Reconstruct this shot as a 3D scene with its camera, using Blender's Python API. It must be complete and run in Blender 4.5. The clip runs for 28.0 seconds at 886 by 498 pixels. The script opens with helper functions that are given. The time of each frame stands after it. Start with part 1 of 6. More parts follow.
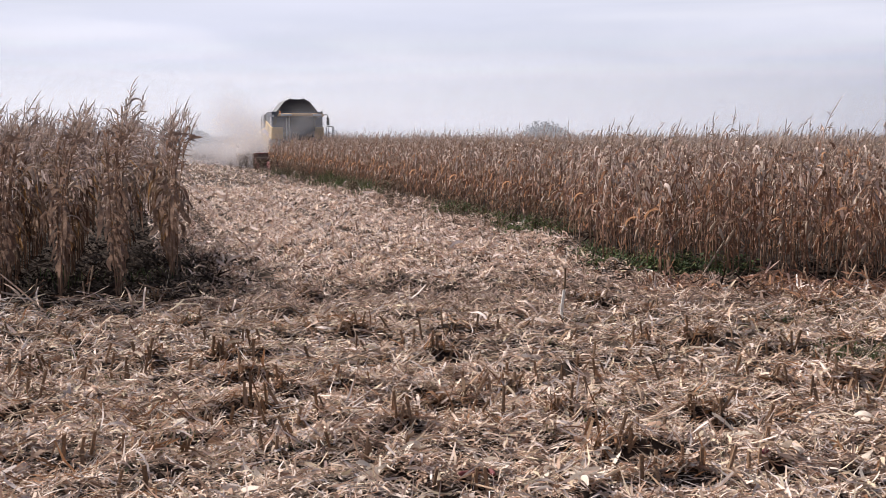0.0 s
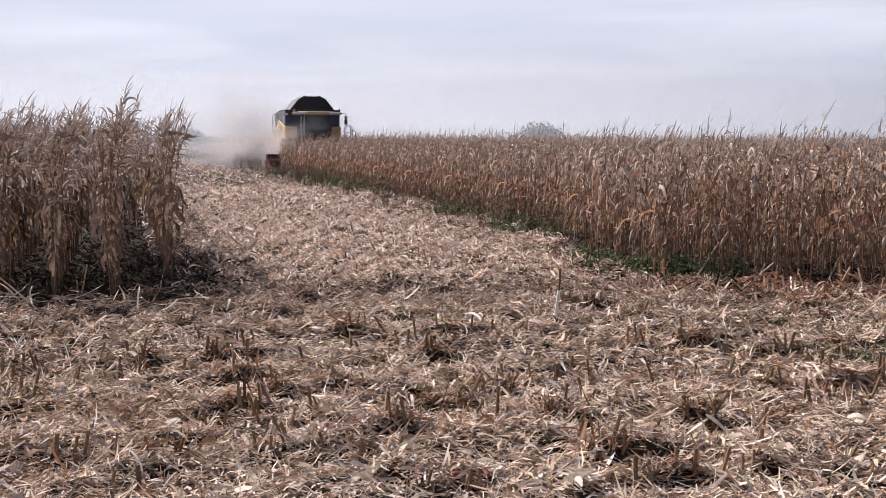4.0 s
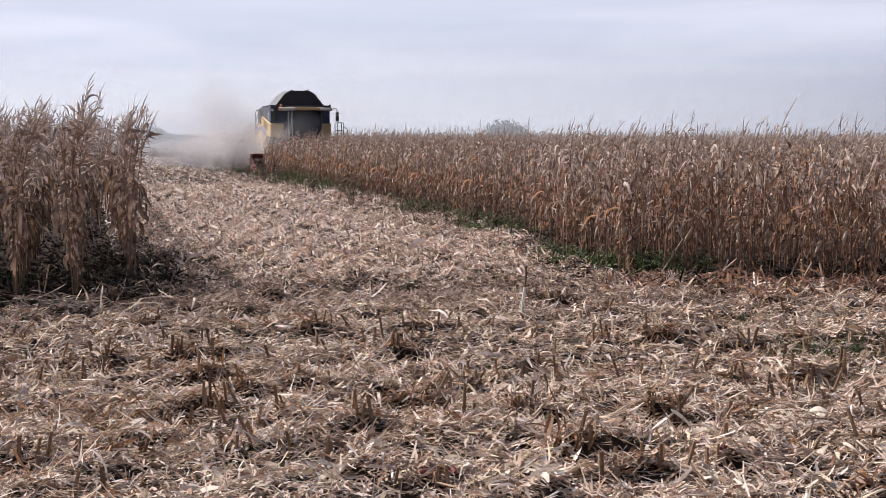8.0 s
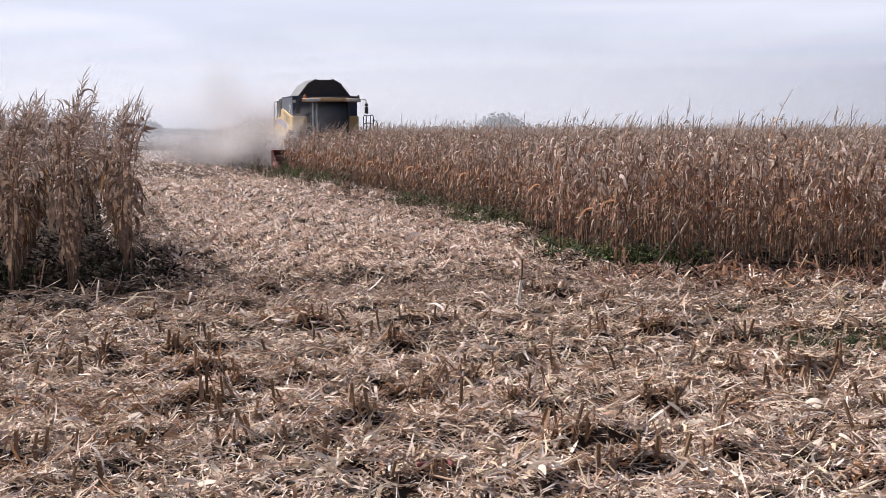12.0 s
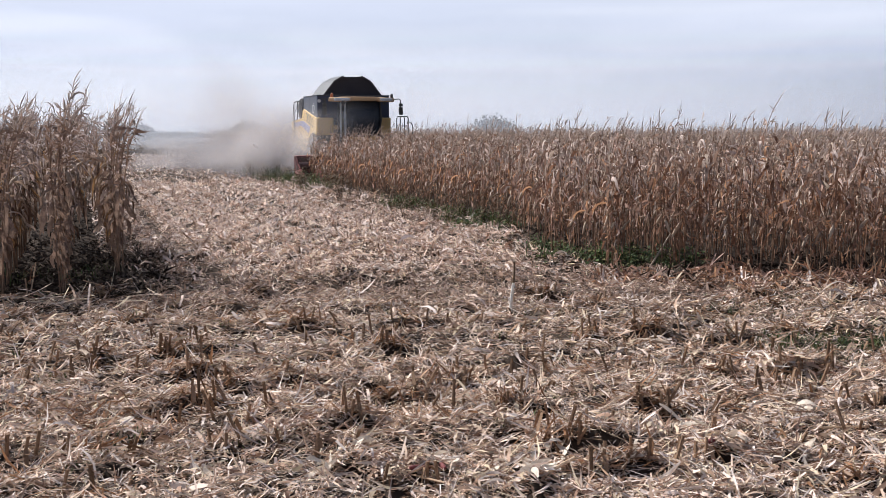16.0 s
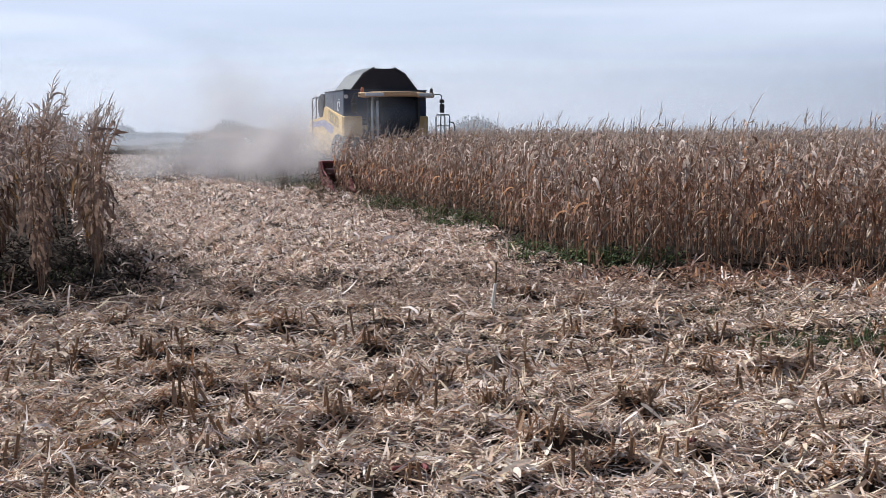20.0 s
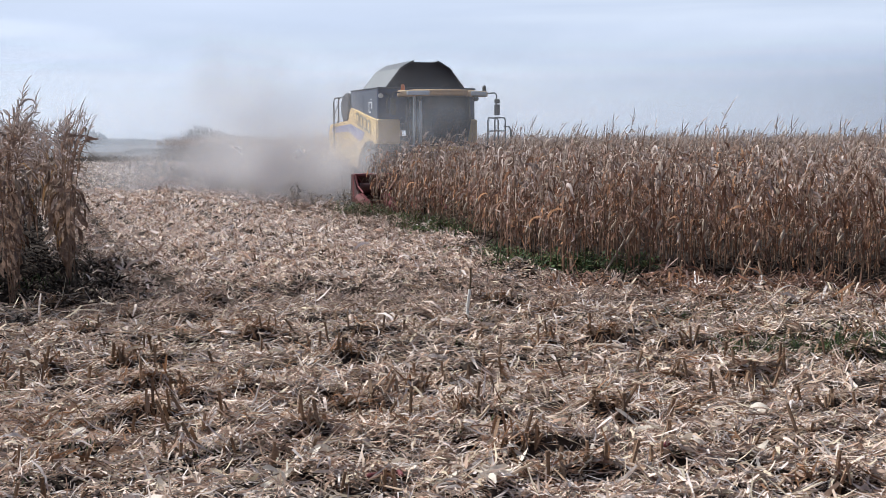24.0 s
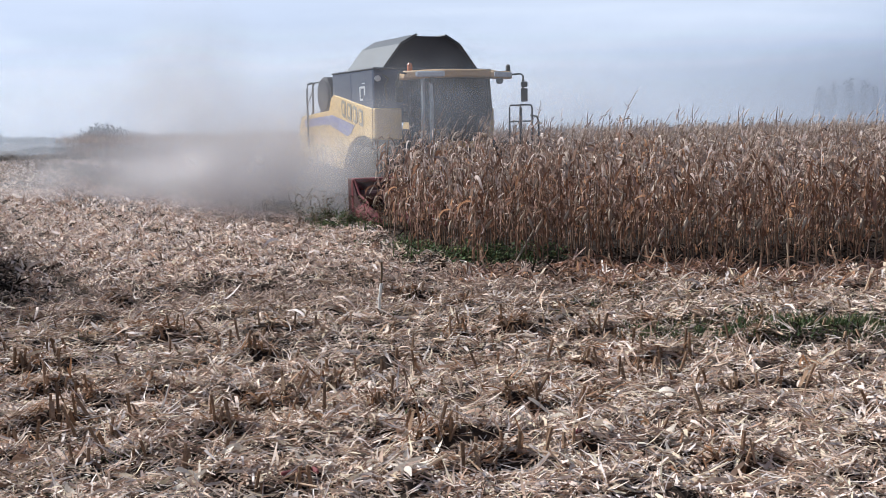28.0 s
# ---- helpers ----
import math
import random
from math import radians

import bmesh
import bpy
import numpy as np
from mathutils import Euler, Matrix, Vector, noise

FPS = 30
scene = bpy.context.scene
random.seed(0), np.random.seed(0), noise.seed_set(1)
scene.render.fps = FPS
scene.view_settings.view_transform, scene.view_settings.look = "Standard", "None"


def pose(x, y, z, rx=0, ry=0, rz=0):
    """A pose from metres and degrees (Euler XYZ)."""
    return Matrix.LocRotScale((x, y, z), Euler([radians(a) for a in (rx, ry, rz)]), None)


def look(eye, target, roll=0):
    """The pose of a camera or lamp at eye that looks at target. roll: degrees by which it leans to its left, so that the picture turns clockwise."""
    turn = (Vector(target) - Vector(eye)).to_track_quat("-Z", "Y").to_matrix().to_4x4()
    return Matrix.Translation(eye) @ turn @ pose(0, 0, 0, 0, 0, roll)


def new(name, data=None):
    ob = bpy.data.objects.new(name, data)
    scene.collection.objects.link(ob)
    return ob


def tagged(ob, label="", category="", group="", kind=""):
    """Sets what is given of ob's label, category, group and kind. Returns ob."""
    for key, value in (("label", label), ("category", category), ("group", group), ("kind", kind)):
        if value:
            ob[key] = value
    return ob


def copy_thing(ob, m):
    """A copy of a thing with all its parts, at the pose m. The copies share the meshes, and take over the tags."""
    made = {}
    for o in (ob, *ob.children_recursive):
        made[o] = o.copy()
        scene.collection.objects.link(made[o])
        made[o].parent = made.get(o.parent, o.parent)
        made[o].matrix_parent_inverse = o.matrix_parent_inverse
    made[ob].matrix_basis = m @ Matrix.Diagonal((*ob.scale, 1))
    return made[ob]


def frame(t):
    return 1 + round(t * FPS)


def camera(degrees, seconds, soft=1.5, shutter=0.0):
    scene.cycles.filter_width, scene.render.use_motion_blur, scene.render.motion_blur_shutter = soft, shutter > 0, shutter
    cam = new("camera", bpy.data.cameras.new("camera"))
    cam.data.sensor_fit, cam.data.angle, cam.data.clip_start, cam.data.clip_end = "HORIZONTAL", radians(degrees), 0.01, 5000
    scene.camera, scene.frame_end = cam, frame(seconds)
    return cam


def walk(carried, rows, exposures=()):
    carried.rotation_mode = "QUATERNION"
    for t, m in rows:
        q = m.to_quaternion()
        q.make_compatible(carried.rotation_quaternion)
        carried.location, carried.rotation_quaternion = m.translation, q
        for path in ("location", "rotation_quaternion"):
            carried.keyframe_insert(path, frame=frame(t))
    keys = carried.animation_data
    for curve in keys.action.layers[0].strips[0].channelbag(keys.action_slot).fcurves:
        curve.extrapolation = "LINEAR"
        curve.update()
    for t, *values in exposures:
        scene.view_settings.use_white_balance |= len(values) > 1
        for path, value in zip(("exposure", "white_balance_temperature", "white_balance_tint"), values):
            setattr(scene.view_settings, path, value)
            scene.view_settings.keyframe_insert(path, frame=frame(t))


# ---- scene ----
cam = camera(45.94, 28.0, 0.88)
EYE = 2.3
TURNS = [
    (0.0, 83.77, 0.1, -0.01), (0.5, 83.73, -0.05, -0.02), (1.0, 83.94, -0.12, -0.06), (1.5, 83.95, -0.13, 0.13), (2.0, 84.17, -0.09, 0.13),
    (2.5, 83.82, -0.06, 0.17), (3.0, 83.84, -0.14, 0.27), (3.5, 83.77, -0.17, 0.17), (5.5, 83.98, -0.04, -1.95), (6.0, 83.62, -0.06, -2.02),
    (6.5, 83.57, -0.02, -2.16), (7.0, 83.57, 0.03, -2.14), (7.5, 83.74, -0.02, -2.26), (8.0, 83.67, -0.1, -2.14), (8.5, 83.78, -0.17, -2.04),
    (9.0, 83.67, -0.09, -2.16), (9.5, 83.51, -0.11, -2.46), (10.0, 83.45, 0.02, -2.55), (10.5, 83.2, -0.04, -2.5), (11.0, 83.04, 0.04, -2.27),
    (11.5, 83.2, -0.05, -2.25), (12.0, 83.3, 0.09, -2.37), (12.5, 83.39, 0.14, -2.7), (14.5, 83.06, 0.5, -2.96), (15.0, 83.1, 0.35, -2.47),
    (15.5, 83.51, 0.18, -2.81), (16.0, 83.45, 0.16, -2.81), (16.5, 83.85, -0.09, -3.02), (17.0, 83.68, 0.05, -2.82), (17.5, 83.82, 0.02, -3.13),
    (18.0, 83.47, 0.02, -3.12), (18.5, 83.19, 0.08, -3.12), (19.0, 83.14, 0.09, -3.51), (19.5, 83.08, 0.09, -3.54), (20.0, 83.48, 0.16, -3.81),
    (20.5, 83.46, 0.09, -3.95), (22.5, 83.8, 0.59, -4.2), (23.0, 83.82, 0.41, -4.66), (23.5, 83.72, 0.39, -4.87), (24.0, 83.81, 0.23, -5.23),
    (24.5, 83.64, 0.46, -6.27), (25.0, 83.08, 0.77, -7.5), (25.5, 82.64, 0.65, -6.78), (26.0, 82.69, -0.05, -7.24), (26.5, 83.07, 0.45, -6.2),
    (27.0, 83.45, 0.59, -7.48), (27.5, 83.39, 0.89, -8.14), (28.0, 83.41, 0.94, -10.24),
]
EXPOSURES = [(0.0, 0.43, 6450, 13), (3.5, 0.41, 6400, 13), (6.0, 0.36, 6250, 12), (8.5, 0.36, 6250, 12), (10.5, 0.47, 6350, 12.5), (15.0, 0.46, 6200, 10), (18.0, 0.38, 5950, 7.5), (20.0, 0.38, 5850, 6), (23.0, 0.34, 5800, 5), (26.0, 0.42, 5780, 5), (28.0, 0.4, 5740, 5)]
walk(cam, [(t, pose(0, 0, EYE, rx, ry, rz)) for t, rx, ry, rz in TURNS], EXPOSURES)

# ---- world and sun ----
SUN_EL, SUN_AZ = 42.0, -52.0  # degrees up, and degrees to the right of +y
world = bpy.data.worlds.new("world")
scene.world = world
world.use_nodes = True
wn, wl = world.node_tree.nodes, world.node_tree.links
wn.clear()
w_out = wn.new("ShaderNodeOutputWorld")
w_bg = wn.new("ShaderNodeBackground")
w_sky = wn.new("ShaderNodeTexSky")
w_sky.sky_type = "NISHITA"
w_sky.sun_disc = False
w_sky.sun_elevation = radians(SUN_EL)
w_sky.sun_rotation = radians(SUN_AZ)
w_sky.air_density, w_sky.dust_density, w_sky.ozone_density = 1.0, 1.0, 1.0
w_co = wn.new("ShaderNodeTexCoord")
w_map = wn.new("ShaderNodeMapping")
w_map.inputs["Scale"].default_value = (1.2, 1.2, 7.0)
w_noise = wn.new("ShaderNodeTexNoise")
w_noise.inputs["Scale"].default_value = 1.6
w_noise.inputs["Detail"].default_value = 5.0
w_ramp = wn.new("ShaderNodeMapRange")
w_ramp.inputs["From Min"].default_value, w_ramp.inputs["From Max"].default_value = 0.35, 0.68
w_ramp.inputs["To Min"].default_value, w_ramp.inputs["To Max"].default_value = 0.9, 1.0
w_sep = wn.new("ShaderNodeSeparateXYZ")
w_haze = wn.new("ShaderNodeValToRGB")
els = w_haze.color_ramp.elements
els[0].position, els[0].color = 0.0, (0.54, 0.58, 0.69, 1)
els[1].position, els[1].color = 0.16, (0.82, 0.835, 0.965, 1)
els.new(0.05).color = (0.575, 0.62, 0.75, 1)
els[2].position, els[2].color = 0.13, (0.74, 0.76, 0.875, 1)
els.new(0.24).color = (0.35, 0.4, 0.53, 1)
els.new(0.45).color = (0.09, 0.135, 0.225, 1)
w_top = wn.new("ShaderNodeMapRange")
w_top.interpolation_type = "SMOOTHSTEP"
w_top.inputs["From Min"].default_value, w_top.inputs["From Max"].default_value = 0.15, 0.6
w_top.inputs["To Min"].default_value, w_top.inputs["To Max"].default_value = 1.0, 0.92
w_fac = wn.new("ShaderNodeMath")
w_fac.operation = "MULTIPLY"
w_up = wn.new("ShaderNodeVectorMath")
w_up.operation = "SCALE"
w_up.inputs["Scale"].default_value = 10.5
w_mix = wn.new("ShaderNodeMix")
w_mix.data_type = "RGBA"
w_bg.inputs["Strength"].default_value = 0.09
wl.new(w_co.outputs["Generated"], w_map.inputs["Vector"])
wl.new(w_co.outputs["Generated"], w_sep.inputs["Vector"])
wl.new(w_sep.outputs["Z"], w_haze.inputs["Fac"])
# thin streaks of high cloud, drawn out level
w_map2 = wn.new("ShaderNodeMapping")
w_map2.inputs["Scale"].default_value = (2.2, 2.2, 26.0)
w_map2.inputs["Rotation"].default_value = (0.03, -0.02, 0.0)
w_wisp = wn.new("ShaderNodeTexNoise")
w_wisp.inputs["Scale"].default_value, w_wisp.inputs["Detail"].default_value = 1.1, 6.0
w_wisp.inputs["Distortion"].default_value = 0.6
w_veil = wn.new("ShaderNodeMapRange")
w_veil.interpolation_type = "SMOOTHSTEP"
w_veil.inputs["From Min"].default_value, w_veil.inputs["From Max"].default_value = 0.42, 0.66
w_veil.inputs["To Max"].default_value = 0.5
w_white = wn.new("ShaderNodeMix")
w_white.data_type = "RGBA"
w_white.inputs["B"].default_value = (0.9, 0.9, 0.97, 1)
wl.new(w_co.outputs["Generated"], w_map2.inputs["Vector"])
wl.new(w_map2.outputs["Vector"], w_wisp.inputs["Vector"])
wl.new(w_wisp.outputs["Fac"], w_veil.inputs["Value"])
wl.new(w_veil.outputs["Result"], w_white.inputs["Factor"])
wl.new(w_haze.outputs["Color"], w_white.inputs["A"])
wl.new(w_white.outputs["Result"], w_up.inputs[0])
w_cloud = wn.new("ShaderNodeMapRange")
w_cloud.inputs["From Min"].default_value, w_cloud.inputs["From Max"].default_value = 0.3, 0.7
w_cloud.inputs["To Min"].default_value, w_cloud.inputs["To Max"].default_value = 7.7, 9.2
wl.new(w_noise.outputs["Fac"], w_cloud.inputs["Value"])
# the hazy sky is brighter on the sun's side than behind
w_side = wn.new("ShaderNodeVectorMath")
w_side.operation = "DOT_PRODUCT"
w_side.inputs[1].default_value = (math.sin(radians(SUN_AZ)), math.cos(radians(SUN_AZ)), 0.0)
w_glow = wn.new("ShaderNodeMapRange")
w_glow.inputs["From Min"].default_value, w_glow.inputs["From Max"].default_value = -1.0, 0.1
w_glow.inputs["To Min"].default_value, w_glow.inputs["To Max"].default_value = 0.4, 1.0
w_times = wn.new("ShaderNodeMath")
w_times.operation = "MULTIPLY"
wl.new(w_co.outputs["Generated"], w_side.inputs[0])
wl.new(w_side.outputs["Value"], w_glow.inputs["Value"])
wl.new(w_cloud.outputs["Result"], w_times.inputs[0])
wl.new(w_glow.outputs["Result"], w_times.inputs[1])
wl.new(w_times.outputs[0], w_up.inputs["Scale"])
wl.new(w_map.outputs["Vector"], w_noise.inputs["Vector"])
wl.new(w_noise.outputs["Fac"], w_ramp.inputs["Value"])
wl.new(w_sep.outputs["Z"], w_top.inputs["Value"])
wl.new(w_ramp.outputs["Result"], w_fac.inputs[0])
wl.new(w_top.outputs["Result"], w_fac.inputs[1])
wl.new(w_fac.outputs[0], w_mix.inputs["Factor"])
wl.new(w_sky.outputs["Color"], w_mix.inputs["A"])
wl.new(w_up.outputs["Vector"], w_mix.inputs["B"])
wl.new(w_mix.outputs["Result"], w_bg.inputs["Color"])
wl.new(w_bg.outputs["Background"], w_out.inputs["Surface"])

sun_data = bpy.data.lights.new("sun", "SUN")
sun_data.energy, sun_data.angle, sun_data.color = 5.0, radians(1.5), (1.0, 0.93, 0.84)
sun = new("sun", sun_data)
SUN_DIR = Vector((math.sin(radians(SUN_AZ)) * math.cos(radians(SUN_EL)), math.cos(radians(SUN_AZ)) * math.cos(radians(SUN_EL)), math.sin(radians(SUN_EL))))
sun.matrix_world = look(SUN_DIR * 60, (0, 0, 0))


# ---- materials ----
def material(name, base, dark=None, rough=0.8, scale=6.0, fine=40.0, bump=0.3, metal=0.0, island=0.0, objects=0.0, through_light=0.0, tints=()):
    """Two scales of colour variation, bump, and variation by island or object."""
    m = bpy.data.materials.new(name)
    m.use_nodes = True
    n, l = m.node_tree.nodes, m.node_tree.links
    b = n["Principled BSDF"]
    out = n["Material Output"]
    dark = dark or tuple(c * 0.6 for c in base)
    co = n.new("ShaderNodeTexCoord")
    n1 = n.new("ShaderNodeTexNoise")
    n1.inputs["Scale"].default_value, n1.inputs["Detail"].default_value = scale, 4.0
    n2 = n.new("ShaderNodeTexNoise")
    n2.inputs["Scale"].default_value, n2.inputs["Detail"].default_value = fine, 3.0
    for t in (n1, n2):
        l.new(co.outputs["Object"], t.inputs["Vector"])
    add = n.new("ShaderNodeMath")
    add.operation = "ADD"
    l.new(n1.outputs["Fac"], add.inputs[0])
    l.new(n2.outputs["Fac"], add.inputs[1])
    ramp = n.new("ShaderNodeMapRange")
    ramp.inputs["From Min"].default_value, ramp.inputs["From Max"].default_value = 0.7, 1.3
    l.new(add.outputs[0], ramp.inputs["Value"])
    mix = n.new("ShaderNodeMix")
    mix.data_type = "RGBA"
    l.new(ramp.outputs["Result"], mix.inputs["Factor"])
    mix.inputs["A"].default_value, mix.inputs["B"].default_value = (*dark, 1), (*base, 1)
    colour = mix.outputs["Result"]
    if tints:
        geo = n.new("ShaderNodeNewGeometry") if island else n.new("ShaderNodeObjectInfo")
        cr = n.new("ShaderNodeValToRGB")
        cr.color_ramp.interpolation = "CONSTANT" if len(tints) > 2 else "LINEAR"
        els = cr.color_ramp.elements
        while len(els) < len(tints):
            els.new(0.5)
        for i, c in enumerate(tints):
            els[i].position, els[i].color = i / len(tints), (*c, 1)
        l.new(geo.outputs["Random Per Island" if island else "Random"], cr.inputs["Fac"])
        m2 = n.new("ShaderNodeMix")
        m2.data_type, m2.blend_type = "RGBA", "MULTIPLY"
        m2.inputs["Factor"].default_value = 1.0
        l.new(colour, m2.inputs["A"])
        l.new(cr.outputs["Color"], m2.inputs["B"])
        colour = m2.outputs["Result"]
    if island or objects:
        geo = n.new("ShaderNodeNewGeometry") if island else n.new("ShaderNodeObjectInfo")
        mr = n.new("ShaderNodeMapRange")
        amount = island or objects
        mr.inputs["To Min"].default_value, mr.inputs["To Max"].default_value = 1 - amount, 1 + amount
        l.new(geo.outputs["Random Per Island" if island else "Random"], mr.inputs["Value"])
        hsv = n.new("ShaderNodeHueSaturation")
        l.new(mr.outputs["Result"], hsv.inputs["Value"])
        l.new(colour, hsv.inputs["Color"])
        colour = hsv.outputs["Color"]
    l.new(colour, b.inputs["Base Color"])
    b.inputs["Roughness"].default_value, b.inputs["Metallic"].default_value = rough, metal
    if rough >= 0.7:  # dry plants, soil and rubber have hardly any gloss
        b.inputs["Specular IOR Level"].default_value = 0.15
    if bump:
        bp = n.new("ShaderNodeBump")
        bp.inputs["Strength"].default_value, bp.inputs["Distance"].default_value = bump, 0.01
        l.new(n2.outputs["Fac"], bp.inputs["Height"])
        l.new(bp.outputs["Normal"], b.inputs["Normal"])
    if through_light:
        tr = n.new("ShaderNodeBsdfTranslucent")
        ms = n.new("ShaderNodeMixShader")
        ms.inputs["Fac"].default_value = through_light
        l.new(colour, tr.inputs["Color"])
        l.new(b.outputs["BSDF"], ms.inputs[1])
        l.new(tr.outputs["BSDF"], ms.inputs[2])
        l.new(ms.outputs["Shader"], out.inputs["Surface"])
    return m


SOIL = material("soil_with_chaff", (0.066, 0.046, 0.035), (0.028, 0.02, 0.016), 0.95, 1.2, 30, 0.9)
STRAW = material("corn_straw", (0.915, 0.783, 0.714), (0.54, 0.44, 0.387), 0.75, 2.2, 14, 0.3, island=0.24, through_light=0.1,
                 tints=((1, 1, 1), (1.0, 0.96, 0.92), (0.7, 0.6, 0.51), (1.02, 1.04, 1.08), (0.9, 0.81, 0.7), (0.42, 0.33, 0.26), (1.0, 1.02, 1.05), (0.55, 0.43, 0.35), (0.86, 0.85, 0.7), (0.6, 0.5, 0.42), (0.78, 0.75, 0.62), (0.93, 0.85, 0.76), (0.3, 0.22, 0.175), (0.98, 0.94, 0.9)))
CHAFF = material("fresh_maize_chaff", (0.87, 0.745, 0.69), (0.68, 0.565, 0.515), 0.75, 3, 60, 0.3, island=0.3, through_light=0.1,
                 tints=((1, 1, 1), (1.04, 0.99, 0.96), (0.75, 0.64, 0.56), (1.06, 1.06, 1.08), (0.95, 0.88, 0.8), (0.5, 0.39, 0.32), (0.8, 0.76, 0.66)))
STUB = material("stubble_stalk", (0.34, 0.22, 0.14), (0.17, 0.105, 0.068), 0.85, 8, 90, 0.4, objects=0.3)
STUB_FAR = material("stubble_stalk_far", (0.3, 0.195, 0.125), (0.16, 0.1, 0.065), 0.85, 8, 90, 0.0, island=0.3)
LEAF = material("dry_corn_leaf", (0.49, 0.325, 0.262), (0.195, 0.126, 0.102), 0.7, 5, 50, 0.3, island=0.38, through_light=0.46,
                tints=((1, 1, 1), (0.8, 0.74, 0.7), (1.15, 1.1, 1.0), (0.62, 0.5, 0.43), (0.95, 0.88, 0.84), (0.75, 0.62, 0.5), (1.3, 1.1, 0.8), (0.5, 0.42, 0.37), (1.2, 1.25, 1.3)))
LEAF_PALE = material("pale_corn_leaf", (0.67, 0.545, 0.48), (0.37, 0.287, 0.245), 0.7, 5, 50, 0.3, island=0.35, through_light=0.34,
                         tints=((1, 1, 1), (0.8, 0.77, 0.76), (1.1, 1.08, 1.02), (0.62, 0.52, 0.46), (0.95, 0.9, 0.9), (1.12, 1.15, 1.2)))
LEAF_TALL = material("dry_corn_leaf_tall", (0.36, 0.265, 0.205), (0.15, 0.106, 0.084), 0.7, 5, 50, 0.3, island=0.42, through_light=0.34,
                     tints=((1, 1, 1), (0.8, 0.76, 0.7), (1.5, 1.2, 0.75), (0.6, 0.48, 0.4), (1.0, 0.95, 0.95), (0.4, 0.33, 0.3), (1.35, 1.42, 1.5), (1.05, 1.05, 1.05)))
LEAF_TALL_PALE = material("pale_corn_leaf_tall", (0.47, 0.375, 0.335), (0.24, 0.185, 0.165), 0.7, 5, 50, 0.3, island=0.35, through_light=0.34,
                          tints=((1, 1, 1), (0.8, 0.77, 0.78), (1.1, 1.06, 1.0), (0.6, 0.5, 0.44), (0.92, 0.88, 0.9), (1.3, 1.36, 1.44)))
STALK = material("dry_corn_stalk", (0.30, 0.19, 0.13), (0.14, 0.088, 0.06), 0.7, 6, 60, 0.3, island=0.3)
HUSK_PALE = material("bleached_husk", (0.84, 0.77, 0.68), (0.68, 0.56, 0.45), 0.7, 8, 80, 0.4, island=0.2, through_light=0.2)
HUSK = material("pale_corn_husk", (0.55, 0.44, 0.35), (0.38, 0.29, 0.22), 0.7, 10, 80, 0.4, island=0.25, through_light=0.15)
TORN = material("red_brown_leaf", (0.34, 0.185, 0.10), (0.18, 0.095, 0.055), 0.8, 5, 50, 0.3, island=0.4, through_light=0.2)
TRAMPLED = material("trampled_leaf", (0.43, 0.315, 0.26), (0.235, 0.165, 0.135), 0.8, 5, 50, 0.3, island=0.4, through_light=0.15)
# serves for decayed leaves and, at the crops' foot, as painted shade
ROTTEN_AND_SHADE = material("decayed_and_shade_leaf", (0.07, 0.05, 0.038), (0.03, 0.022, 0.018), 0.9, 5, 50, 0.3, island=0.4)
STALKBIT = material("cut_stalk", (0.62, 0.46, 0.33), (0.4, 0.28, 0.19), 0.75, 6, 60, 0.2, objects=0.3)
BLEACHED = material("bleached_stalk", (0.85, 0.83, 0.78), (0.68, 0.64, 0.58), 0.7, 10, 60, 0.2)
TASSEL = material("dry_tassel", (0.55, 0.43, 0.36), (0.36, 0.27, 0.225), 0.8, 10, 80, 0.0, island=0.25, through_light=0.2)
GRASS = material("green_weed", (0.105, 0.14, 0.07), (0.05, 0.07, 0.036), 0.75, 4, 40, 0.0, island=0.45, through_light=0.18,
                 tints=((1, 1, 1), (1.5, 1.1, 0.95), (0.7, 0.7, 0.72), (1.1, 1.15, 0.9), (1.9, 1.35, 1.2), (0.9, 1.0, 0.85)))
WEED = material("dark_weed_stem", (0.15, 0.105, 0.07), (0.08, 0.058, 0.04), 0.85, 8, 60, 0.2, island=0.3)
CROWN = material("distant_foliage", (0.16, 0.16, 0.13), (0.10, 0.10, 0.085), 0.85, 0.6, 4, 0.0, island=0.3)
# the far haze's blue is mixed into this base colour
HILL = material("hill_haze_blue", (0.10, 0.14, 0.19), (0.07, 0.11, 0.15), 1.0, 0.002, 0.02, 0.0)
YELLOW = material("dusty_yellow_paint", (0.72, 0.48, 0.17), (0.62, 0.45, 0.24), 0.5, 1.5, 20, 0.05)
ROOFY = material("dusty_roof_paint", (0.62, 0.39, 0.19), (0.52, 0.37, 0.23), 0.5, 1.5, 20, 0.05)
NAVY = material("dark_tank_steel", (0.022, 0.034, 0.085), (0.035, 0.048, 0.09), 0.55, 1.5, 15, 0.05)
# the tank's steel, lightened to paint the glare on its sides
TANK_GLARE = material("tank_side_glare", (0.085, 0.095, 0.13), (0.06, 0.068, 0.095), 0.4, 1.5, 15, 0.05)
TARP = material("tank_cover_fabric", (0.05, 0.05, 0.06), (0.035, 0.035, 0.045), 0.7, 2, 30, 0.15)
GREYP = material("grey_cover_sheet", (0.07, 0.075, 0.092), (0.05, 0.054, 0.066), 0.6, 2, 25, 0.1)
LETTER = material("worn_decal", (0.27, 0.24, 0.19), (0.36, 0.3, 0.2), 0.6, 5, 30, 0.0)
# pale blue-grey that paints the sky's reflection on the cab's left front
PILLAR_SHEEN = material("pillar_sky_sheen", (0.55, 0.62, 0.68), (0.28, 0.29, 0.3), 0.4, 3, 20, 0.0)
